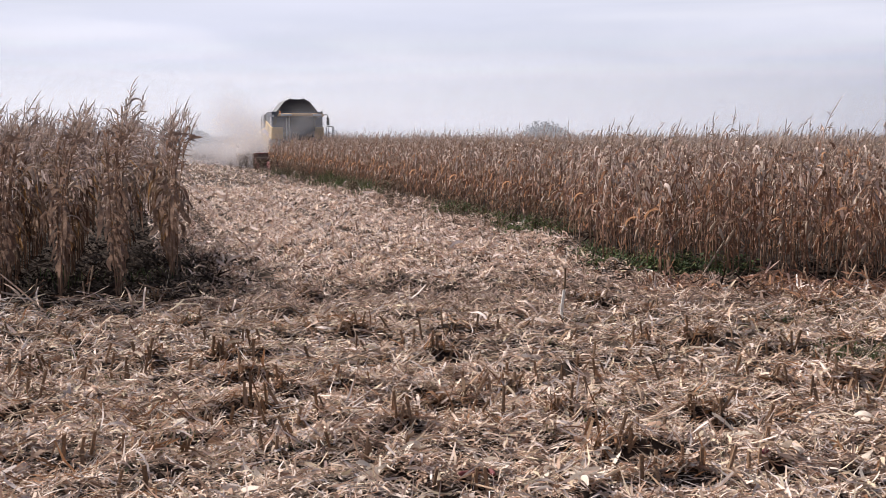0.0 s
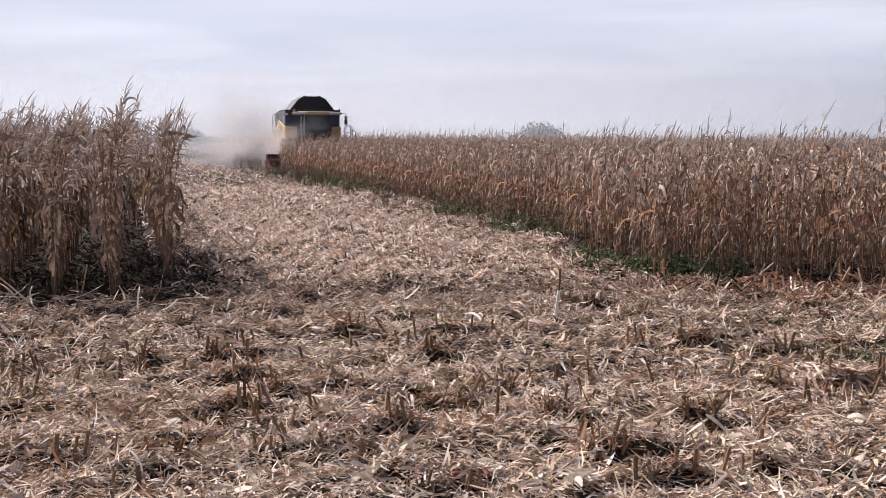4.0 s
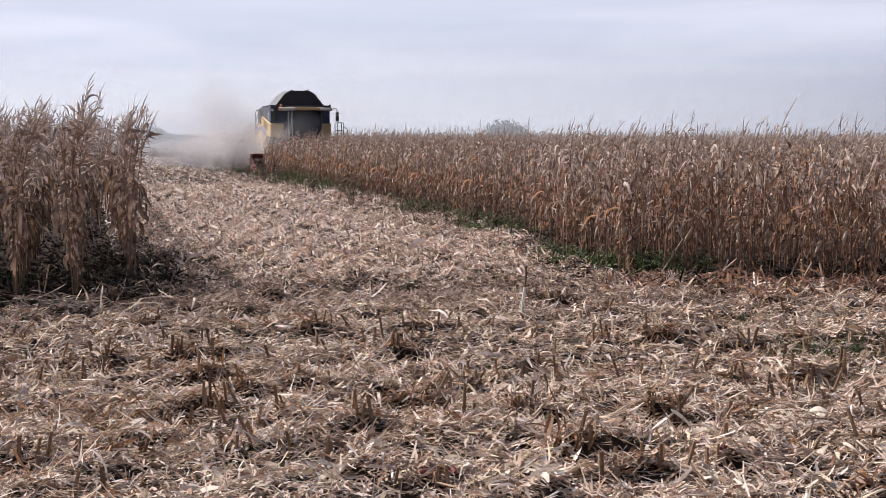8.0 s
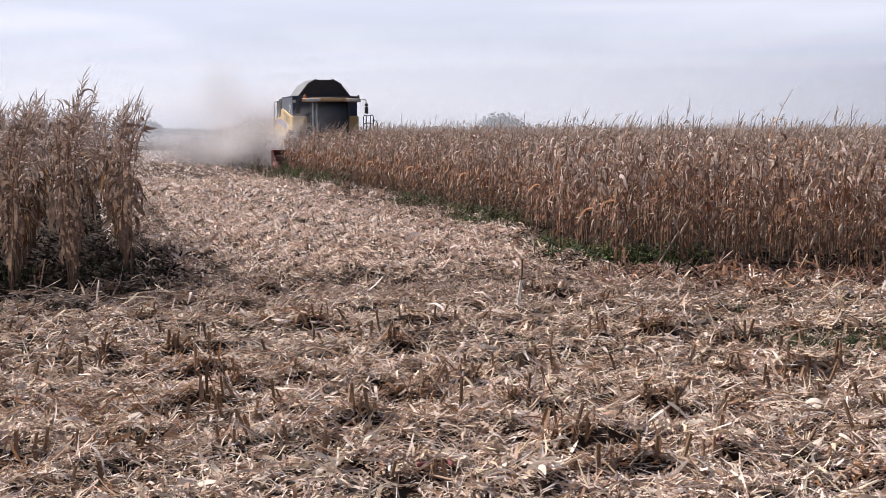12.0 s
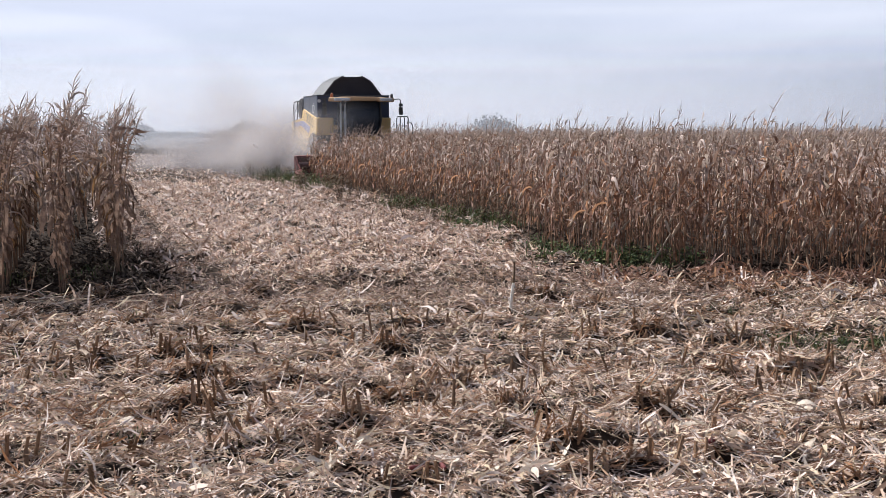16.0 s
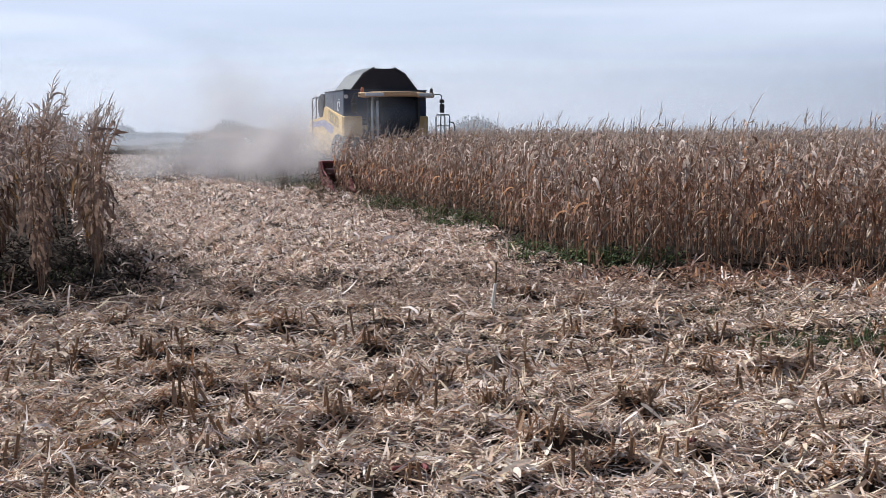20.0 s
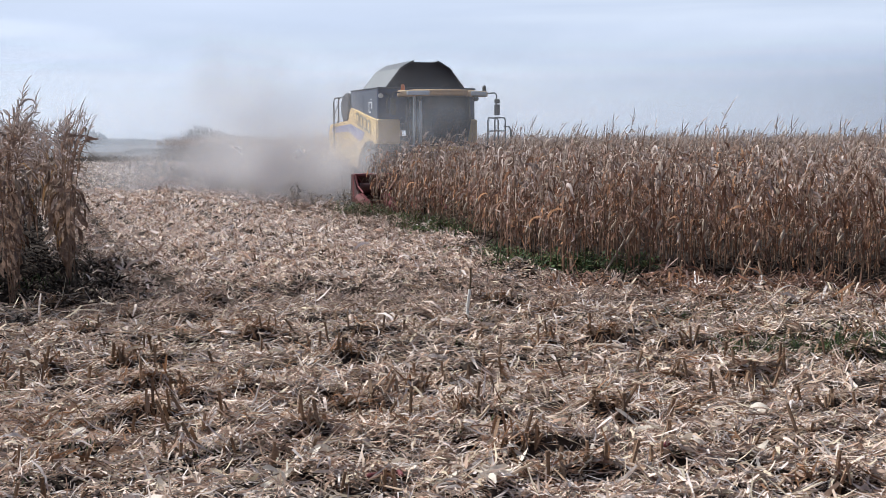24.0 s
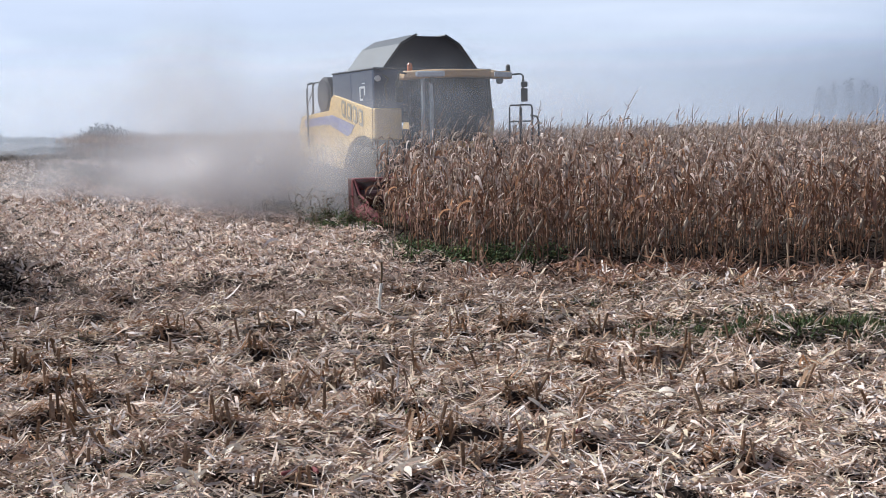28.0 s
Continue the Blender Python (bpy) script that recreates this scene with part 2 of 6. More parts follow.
BLACK = material("black_steel", (0.03, 0.03, 0.033), (0.05, 0.047, 0.043), 0.6, 4, 30, 0.1)
RUBBER = material("dusty_rubber", (0.045, 0.042, 0.04), (0.09, 0.075, 0.06), 0.9, 3, 30, 0.3)
RED = material("faded_red_paint", (0.25, 0.075, 0.08), (0.16, 0.06, 0.06), 0.75, 3, 25, 0.1)
DARKRED = material("dark_red_steel", (0.11, 0.04, 0.04), (0.06, 0.032, 0.03), 0.6, 3, 25, 0.1)
WHITE = material("white_paint", (0.75, 0.75, 0.76), (0.6, 0.6, 0.6), 0.5, 4, 30, 0.05)
BLUE = material("blue_decal", (0.22, 0.22, 0.42), (0.34, 0.32, 0.4), 0.5, 3, 20, 0.0)
LAMP = material("lamp_lens", (0.65, 0.67, 0.7), (0.5, 0.52, 0.55), 0.15, 8, 40, 0.0)
AMBER = material("amber_lens", (0.65, 0.18, 0.04), (0.5, 0.13, 0.03), 0.3, 8, 40, 0.0)
SEAT = material("cab_interior", (0.05, 0.05, 0.05), (0.03, 0.03, 0.03), 0.8, 4, 30, 0.1)


def glass_material():
    m = bpy.data.materials.new("dusty_cab_glass")
    m.use_nodes = True
    n, l = m.node_tree.nodes, m.node_tree.links
    b = n["Principled BSDF"]
    b.inputs["Base Color"].default_value = (0.065, 0.08, 0.105, 1)
    b.inputs["Roughness"].default_value = 0.12
    b.inputs["Specular IOR Level"].default_value = 0.25
    tr = n.new("ShaderNodeBsdfTransparent")
    tr.inputs["Color"].default_value = (0.45, 0.5, 0.52, 1)
    ms = n.new("ShaderNodeMixShader")
    ms.inputs["Fac"].default_value = 0.4
    l.new(b.outputs["BSDF"], ms.inputs[1])
    l.new(tr.outputs["BSDF"], ms.inputs[2])
    l.new(ms.outputs["Shader"], n["Material Output"].inputs["Surface"])
    return m


GLASS = glass_material()


def dust_material(name, most, tone=(0.72, 0.69, 0.70)):
    """Thin airborne dust: denser in the middle of a veil, broken up by noise."""
    m = bpy.data.materials.new(name)
    m.use_nodes = True
    n, l = m.node_tree.nodes, m.node_tree.links
    n.remove(n["Principled BSDF"])
    co = n.new("ShaderNodeTexCoord")
    gr = n.new("ShaderNodeTexGradient")
    gr.gradient_type = "SPHERICAL"
    l.new(co.outputs["UV"], gr.inputs["Vector"])
    no = n.new("ShaderNodeTexNoise")
    no.inputs["Scale"].default_value, no.inputs["Detail"].default_value = 0.7, 3.0
    l.new(co.outputs["Object"], no.inputs["Vector"])
    mr = n.new("ShaderNodeMapRange")
    mr.inputs["From Min"].default_value, mr.inputs["From Max"].default_value = 0.25, 0.7
    mr.inputs["To Min"].default_value, mr.inputs["To Max"].default_value = 0.25, 1.0
    l.new(no.outputs["Fac"], mr.inputs["Value"])
    mu = n.new("ShaderNodeMath")
    mu.operation = "MULTIPLY"
    l.new(gr.outputs["Fac"], mu.inputs[0])
    l.new(mr.outputs["Result"], mu.inputs[1])
    m3 = n.new("ShaderNodeMath")
    m3.operation = "MULTIPLY"
    m3.use_clamp = True
    m3.inputs[1].default_value = most
    l.new(mu.outputs[0], m3.inputs[0])
    df = n.new("ShaderNodeBsdfDiffuse")
    tl = n.new("ShaderNodeBsdfTranslucent")
    for s in (df, tl):
        s.inputs["Color"].default_value = (*tone, 1)
    half = n.new("ShaderNodeMixShader")
    half.inputs["Fac"].default_value = 0.5
    l.new(df.outputs["BSDF"], half.inputs[1])
    l.new(tl.outputs["BSDF"], half.inputs[2])
    tr = n.new("ShaderNodeBsdfTransparent")
    ms = n.new("ShaderNodeMixShader")
    l.new(m3.outputs[0], ms.inputs["Fac"])
    l.new(tr.outputs["BSDF"], ms.inputs[1])
    l.new(half.outputs["Shader"], ms.inputs[2])
    l.new(ms.outputs["Shader"], n["Material Output"].inputs["Surface"])
    return m


DUST = dust_material("airborne_dust", 0.5, (0.71, 0.675, 0.685))
DUST_MID = dust_material("rising_dust", 0.25, (0.72, 0.69, 0.695))
DUST_THIN = dust_material("thin_airborne_dust", 0.15, (0.79, 0.79, 0.84))


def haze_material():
    """Stand-in for haze: a pale see-through sheet, fading upwards."""
    m = bpy.data.materials.new("haze_sheet")
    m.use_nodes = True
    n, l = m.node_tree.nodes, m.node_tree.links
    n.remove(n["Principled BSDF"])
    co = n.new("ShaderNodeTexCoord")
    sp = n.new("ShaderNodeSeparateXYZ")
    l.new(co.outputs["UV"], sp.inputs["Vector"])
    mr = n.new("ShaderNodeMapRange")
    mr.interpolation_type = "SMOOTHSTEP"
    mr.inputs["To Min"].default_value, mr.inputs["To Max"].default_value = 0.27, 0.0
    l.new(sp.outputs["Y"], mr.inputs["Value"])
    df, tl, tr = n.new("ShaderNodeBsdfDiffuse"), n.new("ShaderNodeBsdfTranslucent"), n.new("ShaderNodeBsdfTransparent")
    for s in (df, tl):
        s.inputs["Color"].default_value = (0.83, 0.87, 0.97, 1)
    # one fixed normal away from the sun lights every sheet alike
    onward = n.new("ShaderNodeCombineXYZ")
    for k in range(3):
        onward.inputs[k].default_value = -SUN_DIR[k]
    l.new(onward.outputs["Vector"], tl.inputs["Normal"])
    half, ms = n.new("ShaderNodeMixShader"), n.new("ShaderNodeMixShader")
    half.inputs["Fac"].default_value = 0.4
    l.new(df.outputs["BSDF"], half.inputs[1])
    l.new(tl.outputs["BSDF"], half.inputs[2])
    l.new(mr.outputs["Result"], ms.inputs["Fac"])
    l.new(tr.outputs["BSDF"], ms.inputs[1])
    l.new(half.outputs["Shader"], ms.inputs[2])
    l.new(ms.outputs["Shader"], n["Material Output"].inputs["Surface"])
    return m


HAZE_SHEET = haze_material()
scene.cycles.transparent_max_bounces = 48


# ---- building helpers ----
def part(name, bm, mat, parent=None, label="", smooth=False):
    me = bpy.data.meshes.new(name)
    bm.normal_update()
    bm.to_mesh(me)
    bm.free()
    me.materials.append(mat)
    if smooth:
        me.shade_smooth()
    ob = new(name, me)
    ob.parent = parent
    if label:
        ob["label"] = label
    return ob


def quads(name, verts, faces, mats, which=None, parent=None, smooth=False):
    """A mesh from arrays of vertices and four-cornered faces."""
    verts, faces = np.asarray(verts, dtype=np.float32), np.asarray(faces, dtype=np.int32)
    me = bpy.data.meshes.new(name)
    me.vertices.add(len(verts))
    me.vertices.foreach_set("co", verts.ravel())
    me.loops.add(faces.size)
    me.loops.foreach_set("vertex_index", faces.ravel())
    me.polygons.add(len(faces))
    me.polygons.foreach_set("loop_start", np.arange(0, faces.size, 4, dtype=np.int32))
    for m in mats:
        me.materials.append(m)
    if which is not None:
        me.polygons.foreach_set("material_index", np.asarray(which, dtype=np.int32))
    me.update(calc_edges=True)
    if smooth:
        me.shade_smooth()
    ob = new(name, me)
    ob.parent = parent
    return ob


def box(x0, x1, y0, y1, z0, z1, bevel=0.03):
    bm = bmesh.new()
    bmesh.ops.create_cube(bm, size=1, matrix=Matrix.Translation(((x0 + x1) / 2, (y0 + y1) / 2, (z0 + z1) / 2)) @ Matrix.Diagonal((x1 - x0, y1 - y0, z1 - z0, 1)))
    if bevel:
        bmesh.ops.bevel(bm, geom=bm.edges[:], offset=bevel, segments=2, affect="EDGES", profile=0.5)
    return bm


def prism(points, axis, a, b, bevel=0.0):
    """A flat outline, drawn out along an axis from a to b."""
    bm = bmesh.new()

    def put(u, v, w):
        return {"x": (w, u, v), "y": (u, w, v), "z": (u, v, w)}[axis]

    lower = [bm.verts.new(put(u, v, a)) for u, v in points]
    upper = [bm.verts.new(put(u, v, b)) for u, v in points]
    n = len(points)
    bm.faces.new(lower)
    bm.faces.new(upper[::-1])
    for i in range(n):
        bm.faces.new((lower[i], upper[i], upper[(i + 1) % n], lower[(i + 1) % n]))
    bmesh.ops.recalc_face_normals(bm, faces=bm.faces[:])
    if bevel:
        bmesh.ops.bevel(bm, geom=bm.edges[:], offset=bevel, segments=2, affect="EDGES", profile=0.5)
    return bm


def tube(path, r, sides=8, into=None):
    """A round bar along a path of points."""
    bm = into or bmesh.new()
    pts = [Vector(p) for p in path]
    rings = []
    for i, p in enumerate(pts):
        d = (pts[min(i + 1, len(pts) - 1)] - pts[max(i - 1, 0)]).normalized()
        side = d.cross(Vector((0.3, 0.2, 1)) if abs(d.z) < 0.9 else Vector((1, 0.1, 0))).normalized()
        up = side.cross(d)
        rings.append([bm.verts.new(p + r * (math.cos(2 * math.pi * k / sides) * side + math.sin(2 * math.pi * k / sides) * up)) for k in range(sides)])
    for a, b in zip(rings, rings[1:]):
        for k in range(sides):
            bm.faces.new((a[k], a[(k + 1) % sides], b[(k + 1) % sides], b[k]))
    bm.faces.new(rings[0][::-1])
    bm.faces.new(rings[-1])
    return bm


def lathe(profile, steps, axis="x"):
    """Turn a list of (along, radius) round an axis."""
    bm = bmesh.new()
    rings = []
    for along, r in profile:
        ring = []
        for k in range(steps):
            a = 2 * math.pi * k / steps
            c, s = r * math.cos(a), r * math.sin(a)
            ring.append(bm.verts.new((along, c, s) if axis == "x" else (c, s, along)))
        rings.append(ring)
    for a, b in zip(rings, rings[1:]):
        for k in range(steps):
            bm.faces.new((a[k], a[(k + 1) % steps], b[(k + 1) % steps], b[k]))
    bm.faces.new(rings[0][::-1])
    bm.faces.new(rings[-1])
    bmesh.ops.recalc_face_normals(bm, faces=bm.faces[:])
    return bm


# ---- the plan ----
HEADING = 18.4  # degrees by which the harvested lane runs to the left of +y
U = np.array((-math.sin(radians(HEADING)), math.cos(radians(HEADING))))  # along the lane, away
S = np.array((math.cos(radians(HEADING)), math.sin(radians(HEADING))))  # across it, to the right
TIP = np.array((2.78, 23.18))  # where the header's outer divider stands at the end
HALF = 3.3  # half the header's width
HEAD = 3.18  # half the header's steel width
REACH = 4.1  # from the front axle to the divider's tip
# seconds, and metres that the divider still has to go
TRAVEL = [(0, 46.4), (4, 40.9), (8, 35.4), (11, 30.8), (14, 26.1), (17, 20.85), (20, 15.2), (22.5, 10.5), (25, 5.67), (28, 0.0)]


def to_go(t):
    return float(np.interp(t, [a for a, b in TRAVEL], [b for a, b in TRAVEL]))


def bow(s):
    """The lane bends a little to the right about its middle."""
    return 0.68 * np.sin(np.pi * np.clip((np.asarray(s, dtype=float) - 4.1) / 46.4, 0, 1))


def lane(s, across):
    """A place s metres up the lane from TIP, and across metres to the right of the header's outer divider."""
    return TIP + U * s + S * (across + float(bow(s)))


def lane_of(x, y):
    d = np.stack([np.asarray(x) - TIP[0], np.asarray(y) - TIP[1]], -1)
    return d @ U, d @ S - bow(d @ U)


LEFT_FRONT, LEFT_EDGE = 15.1, -3.88  # the tall corn's front, and its edge there
FRONT_X, FRONT_Y = (3.9, 5.0, 6.5, 9.0), (16.05, 15.5, 15.1, 14.8)  # the short crop's cut front


GRID, GX, GY, GNX, GNY = 0.04, -14.6, 3.5, 730, 960
grng = np.random.default_rng(2)
KX, KY = np.meshgrid(np.fft.fftfreq(GNX, GRID), np.fft.fftfreq(GNY, GRID))


def uneven(wx, wy):
    """Random relief whose humps are about wx by wy metres, of mean 0 and deviation 1."""
    f = np.fft.ifft2(np.fft.fft2(grng.normal(0, 1, (GNY, GNX))) * np.exp(-((KX * wx) ** 2 + (KY * wy) ** 2) * 2.5)).real
    return (f - f.mean()) / f.std()


HUMPS = 0.024 * uneven(0.8, 0.8) + 0.022 * uneven(0.4, 0.3) + 0.011 * uneven(0.18, 0.15)
PITS = np.clip((uneven(0.30, 0.19) + 0.5 * uneven(0.14, 0.11) - 1.5) / 0.6, 0, 1)
SWIRL = 1.1 * uneven(0.55, 0.5) + 0.5 * uneven(0.2, 0.2)  # the way the scraps lie
MATS = np.clip(0.56 + 0.3 * uneven(0.7, 0.45) + 0.2 * uneven(0.25, 0.2), 0, 1)
# clumps of stubble: each a hump, with a bare dark hollow for its shade
crng = np.random.default_rng(12)
CLUMPS = [(-1.42, 9.1), (-0.95, 9.05), (-0.11, 8.75), (0.2, 8.6), (-0.35, 7.9), (-1.68, 8.6), (-1.85, 9.5), (3.06, 9.42), (3.65, 9.38), (4.0, 9.5), (1.48, 6.62), (3.08, 6.4), (2.07, 8.2), (0.58, 9.2), (1.2, 7.25), (1.0, 8.3)]
CLUMPS += [(float(crng.uniform(-0.42, 0.6) * y), float(y)) for y in crng.uniform(9.8, 14.5, 26)]
gxx, gyy = np.meshgrid(GX + GRID * np.arange(GNX), GY + GRID * np.arange(GNY))
for cx, cy in CLUMPS:
    wide = crng.uniform(0.12, 0.24)
    PITS = np.maximum(PITS, 1.1 * np.exp(-((gxx - cx - 0.05) / wide) ** 2 - ((gyy - cy + 0.13) / 0.09) ** 2))
    HUMPS = HUMPS + 0.06 * np.exp(-((gxx - cx) / (wide + 0.08)) ** 2 - ((gyy - cy - 0.06) / 0.12) ** 2)
PITS = np.clip(PITS, 0, 1)
HUMPS = HUMPS - 0.075 * PITS + 0.055 * np.roll(PITS, 5, axis=0)


def on_grid(field, x, y, outside):
    u, v = (x - GX) / GRID, (y - GY) / GRID
    inside = (u > 1) & (u < GNX - 2) & (v > 1) & (v < GNY - 2)
    u, v = np.clip(u, 0, GNX - 2), np.clip(v, 0, GNY - 2)
    i, j = u.astype(int), v.astype(int)
    a, b = u - i, v - j
    z = field[j, i] * (1 - a) * (1 - b) + field[j, i + 1] * a * (1 - b) + field[j + 1, i] * (1 - a) * b + field[j + 1, i + 1] * a * b
    return np.where(inside, z, outside)


def ridges(x, y):
    """The lane's old rows: furrows with the stubble in them, and heaped chaff between."""
    s, c = lane_of(x, y)
    inside = np.clip((0.4 - c) / 0.5, 0, 1) * np.clip((c + 8.5) / 0.5, 0, 1) * np.clip((y - 13.5) / 2.5, 0, 1) * np.clip((75 - y) / 15, 0, 1)
    return inside * (0.035 - 0.065 * np.cos(2 * np.pi * c / 0.75) + 0.03 * np.cos(2 * np.pi * c / 3.1 + 0.7))


def ground_z(x, y):
    x, y = np.asarray(x, dtype=float), np.asarray(y, dtype=float)
    near = np.clip(1.4 - np.hypot(x, y) / 60, 0, 1)
    z = 0.030 * np.sin(1.7 * x + 0.6 * y) * np.sin(1.1 * y - 0.4 * x + 1) + 0.014 * np.sin(4.3 * x + 1.9 * y + 2) * np.sin(3.7 * y - 2.2 * x)
    return z * near + on_grid(HUMPS, x, y, 0.0) + ridges(x, y)


def pits(x, y):
    """The hollows kept bare, so that dark soil deepens them like shade."""
    return on_grid(PITS, np.asarray(x, dtype=float), np.asarray(y, dtype=float), 0.0)


def build_ground():
    def axis(fine0, fine1, step, far):
        mid = np.arange(fine0, fine1 + step / 2, step)
        grow = step * np.cumsum(1.25 ** np.arange(1, 80))
        lo = fine0 - grow[grow < far]
        hi = fine1 + grow[grow < far]
        return np.concatenate([[fine0 - far], lo[::-1], mid, hi, [fine1 + far]])

    xs, ys = axis(-14.4, 9.5, 0.1, 4500), axis(5.2, 16.5, 0.09, 4500)
    ys = np.concatenate([ys[ys <= 16.5], np.arange(16.62, 46, 0.19), ys[ys > 46]])
    gx, gy = np.meshgrid(xs, ys)
    verts = np.stack([gx, gy, ground_z(gx, gy)], -1).reshape(-1, 3)
    w = len(xs)
    i = (np.arange(len(ys) - 1)[:, None] * w + np.arange(w - 1)[None]).ravel()
    faces = np.stack([i, i + 1, i + w + 1, i + w], -1)
    tagged(quads("ground", verts, faces, [SOIL], smooth=True), "brown field soil strewn with maize chaff", "ground", kind="structure")


build_ground()


# ---- scattered stuff ----
class Heap:
    """Gathers four-cornered faces of many small pieces into one mesh."""

    def __init__(self):
        self.v, self.f, self.w, self.n = [], [], [], 0

    def add(self, verts, faces, which=0):
        """verts: (k, m, 3), k like pieces; faces: (j, 4) for one piece."""
        k, m, _ = verts.shape
        faces = np.asarray(faces)
        self.v.append(verts.reshape(-1, 3))
        self.f.append((faces[None] + (self.n + m * np.arange(k))[:, None, None]).reshape(-1, 4))
        which = np.broadcast_to(np.asarray(which), (len(faces),))
        self.w.append(np.tile(which, k))
        self.n += k * m

    def done(self, name, mats, parent=None, smooth=False):
        return quads(name, np.concatenate(self.v), np.concatenate(self.f), mats, np.concatenate(self.w), parent, smooth)


def strips(rng, x, y, length, width, lift, tilt=0.35, curl=0.5, segs=3, angle=None):
    """Curled flat scraps, lying about."""
    k = len(x)
    if angle is None:
        across = lane_of(x, y)[1]
        in_lane = (np.asarray(y) > 15.0) & (across < 0.3)  # combed along the lane there
        a = np.where(in_lane, math.atan2(U[1], U[0]) + rng.normal(0, 0.6, k), on_grid(SWIRL, x, y, 0.0) + rng.normal(0, 1.15, k)) + np.pi * rng.integers(0, 2, k)
    else:
        a = angle
    s = np.linspace(-0.5, 0.5, segs + 1) if angle is None else np.linspace(0, 1, segs + 1)
    slope = rng.normal(0, tilt, k) if angle is None else np.abs(rng.normal(0.15, tilt, k))
    roll = rng.normal(0, 0.6, k)[:, None] + rng.normal(0, 1.0, k)[:, None] * s[None]
    c = rng.normal(0, curl, k)
    bend = rng.normal(0, 0.3, k)
    along = s[None] * length[:, None]
    side = bend[:, None] * length[:, None] * (s[None] ** 2 - 0.1)
    up = slope[:, None] * along + c[:, None] * length[:, None] * (s[None] ** 2 - 0.12)
    shape = np.array([0.6, 1.0, 0.95, 0.5]) if segs == 3 else np.array([1.0, 0.75]) if segs == 1 else np.interp(np.linspace(0, 1, segs + 1), [0, 0.3, 0.7, 1], [0.5, 1, 0.95, 0.3])
    w = width[:, None] * shape[None] / 2
    ca, sa = np.cos(a)[:, None], np.sin(a)[:, None]
    base = np.stack([x[:, None] + ca * along - sa * side, y[:, None] + sa * along + ca * side, up], -1)
    off = np.stack([-sa * w * np.cos(roll), ca * w * np.cos(roll), w * np.sin(roll)], -1)
    v = np.stack([base - off, base + off], 2).reshape(k, -1, 3)
    low = v[:, :, 2].min(1)
    v[:, :, 2] += (ground_z(x, y) - low * 0.7 + lift)[:, None]
    f = [[2 * i, 2 * i + 1, 2 * i + 3, 2 * i + 2] for i in range(segs)]
    return v, f


def row_end(c):
    """Where the tall crop's row, c metres in from its edge, begins."""
    return np.interp(c, [0.0, 0.4, 0.8, 1.6, 4.0], [15.55, 15.2, 14.4, 14.1, 14.1])


def in_left_corn(x, y):
    inward = LEFT_EDGE - 0.3 * (y - LEFT_FRONT) - x
    return (inward > 0.2) & (y > row_end(inward) - 0.1)


def front_of(x):
    return np.interp(x, FRONT_X, FRONT_Y)


def in_right_corn(x, y):
    s, c = lane_of(x, y)
    edge = np.where(y < 23.18, np.interp(y, [14.5, 17.5, 19, 22, 23.18], [3.4, 3.2, 2.8, 2.5, 2.78]), -99)
    return (y > front_of(x)) & ((c > 0.0) | (y < 23.18)) & (x > edge) & ~((s > 47) & (c < 2 * HALF))


def piles(x, y):
    """How thickly the chaff lies, 0 to 1."""
    x, y = np.asarray(x, dtype=float), np.asarray(y, dtype=float)
    return on_grid(MATS, x, y, np.clip(0.55 + 0.2 * np.sin(1.3 * x + 2.9 * y) + 0.15 * np.sin(3.1 * x - 1.7 * y), 0, 1))


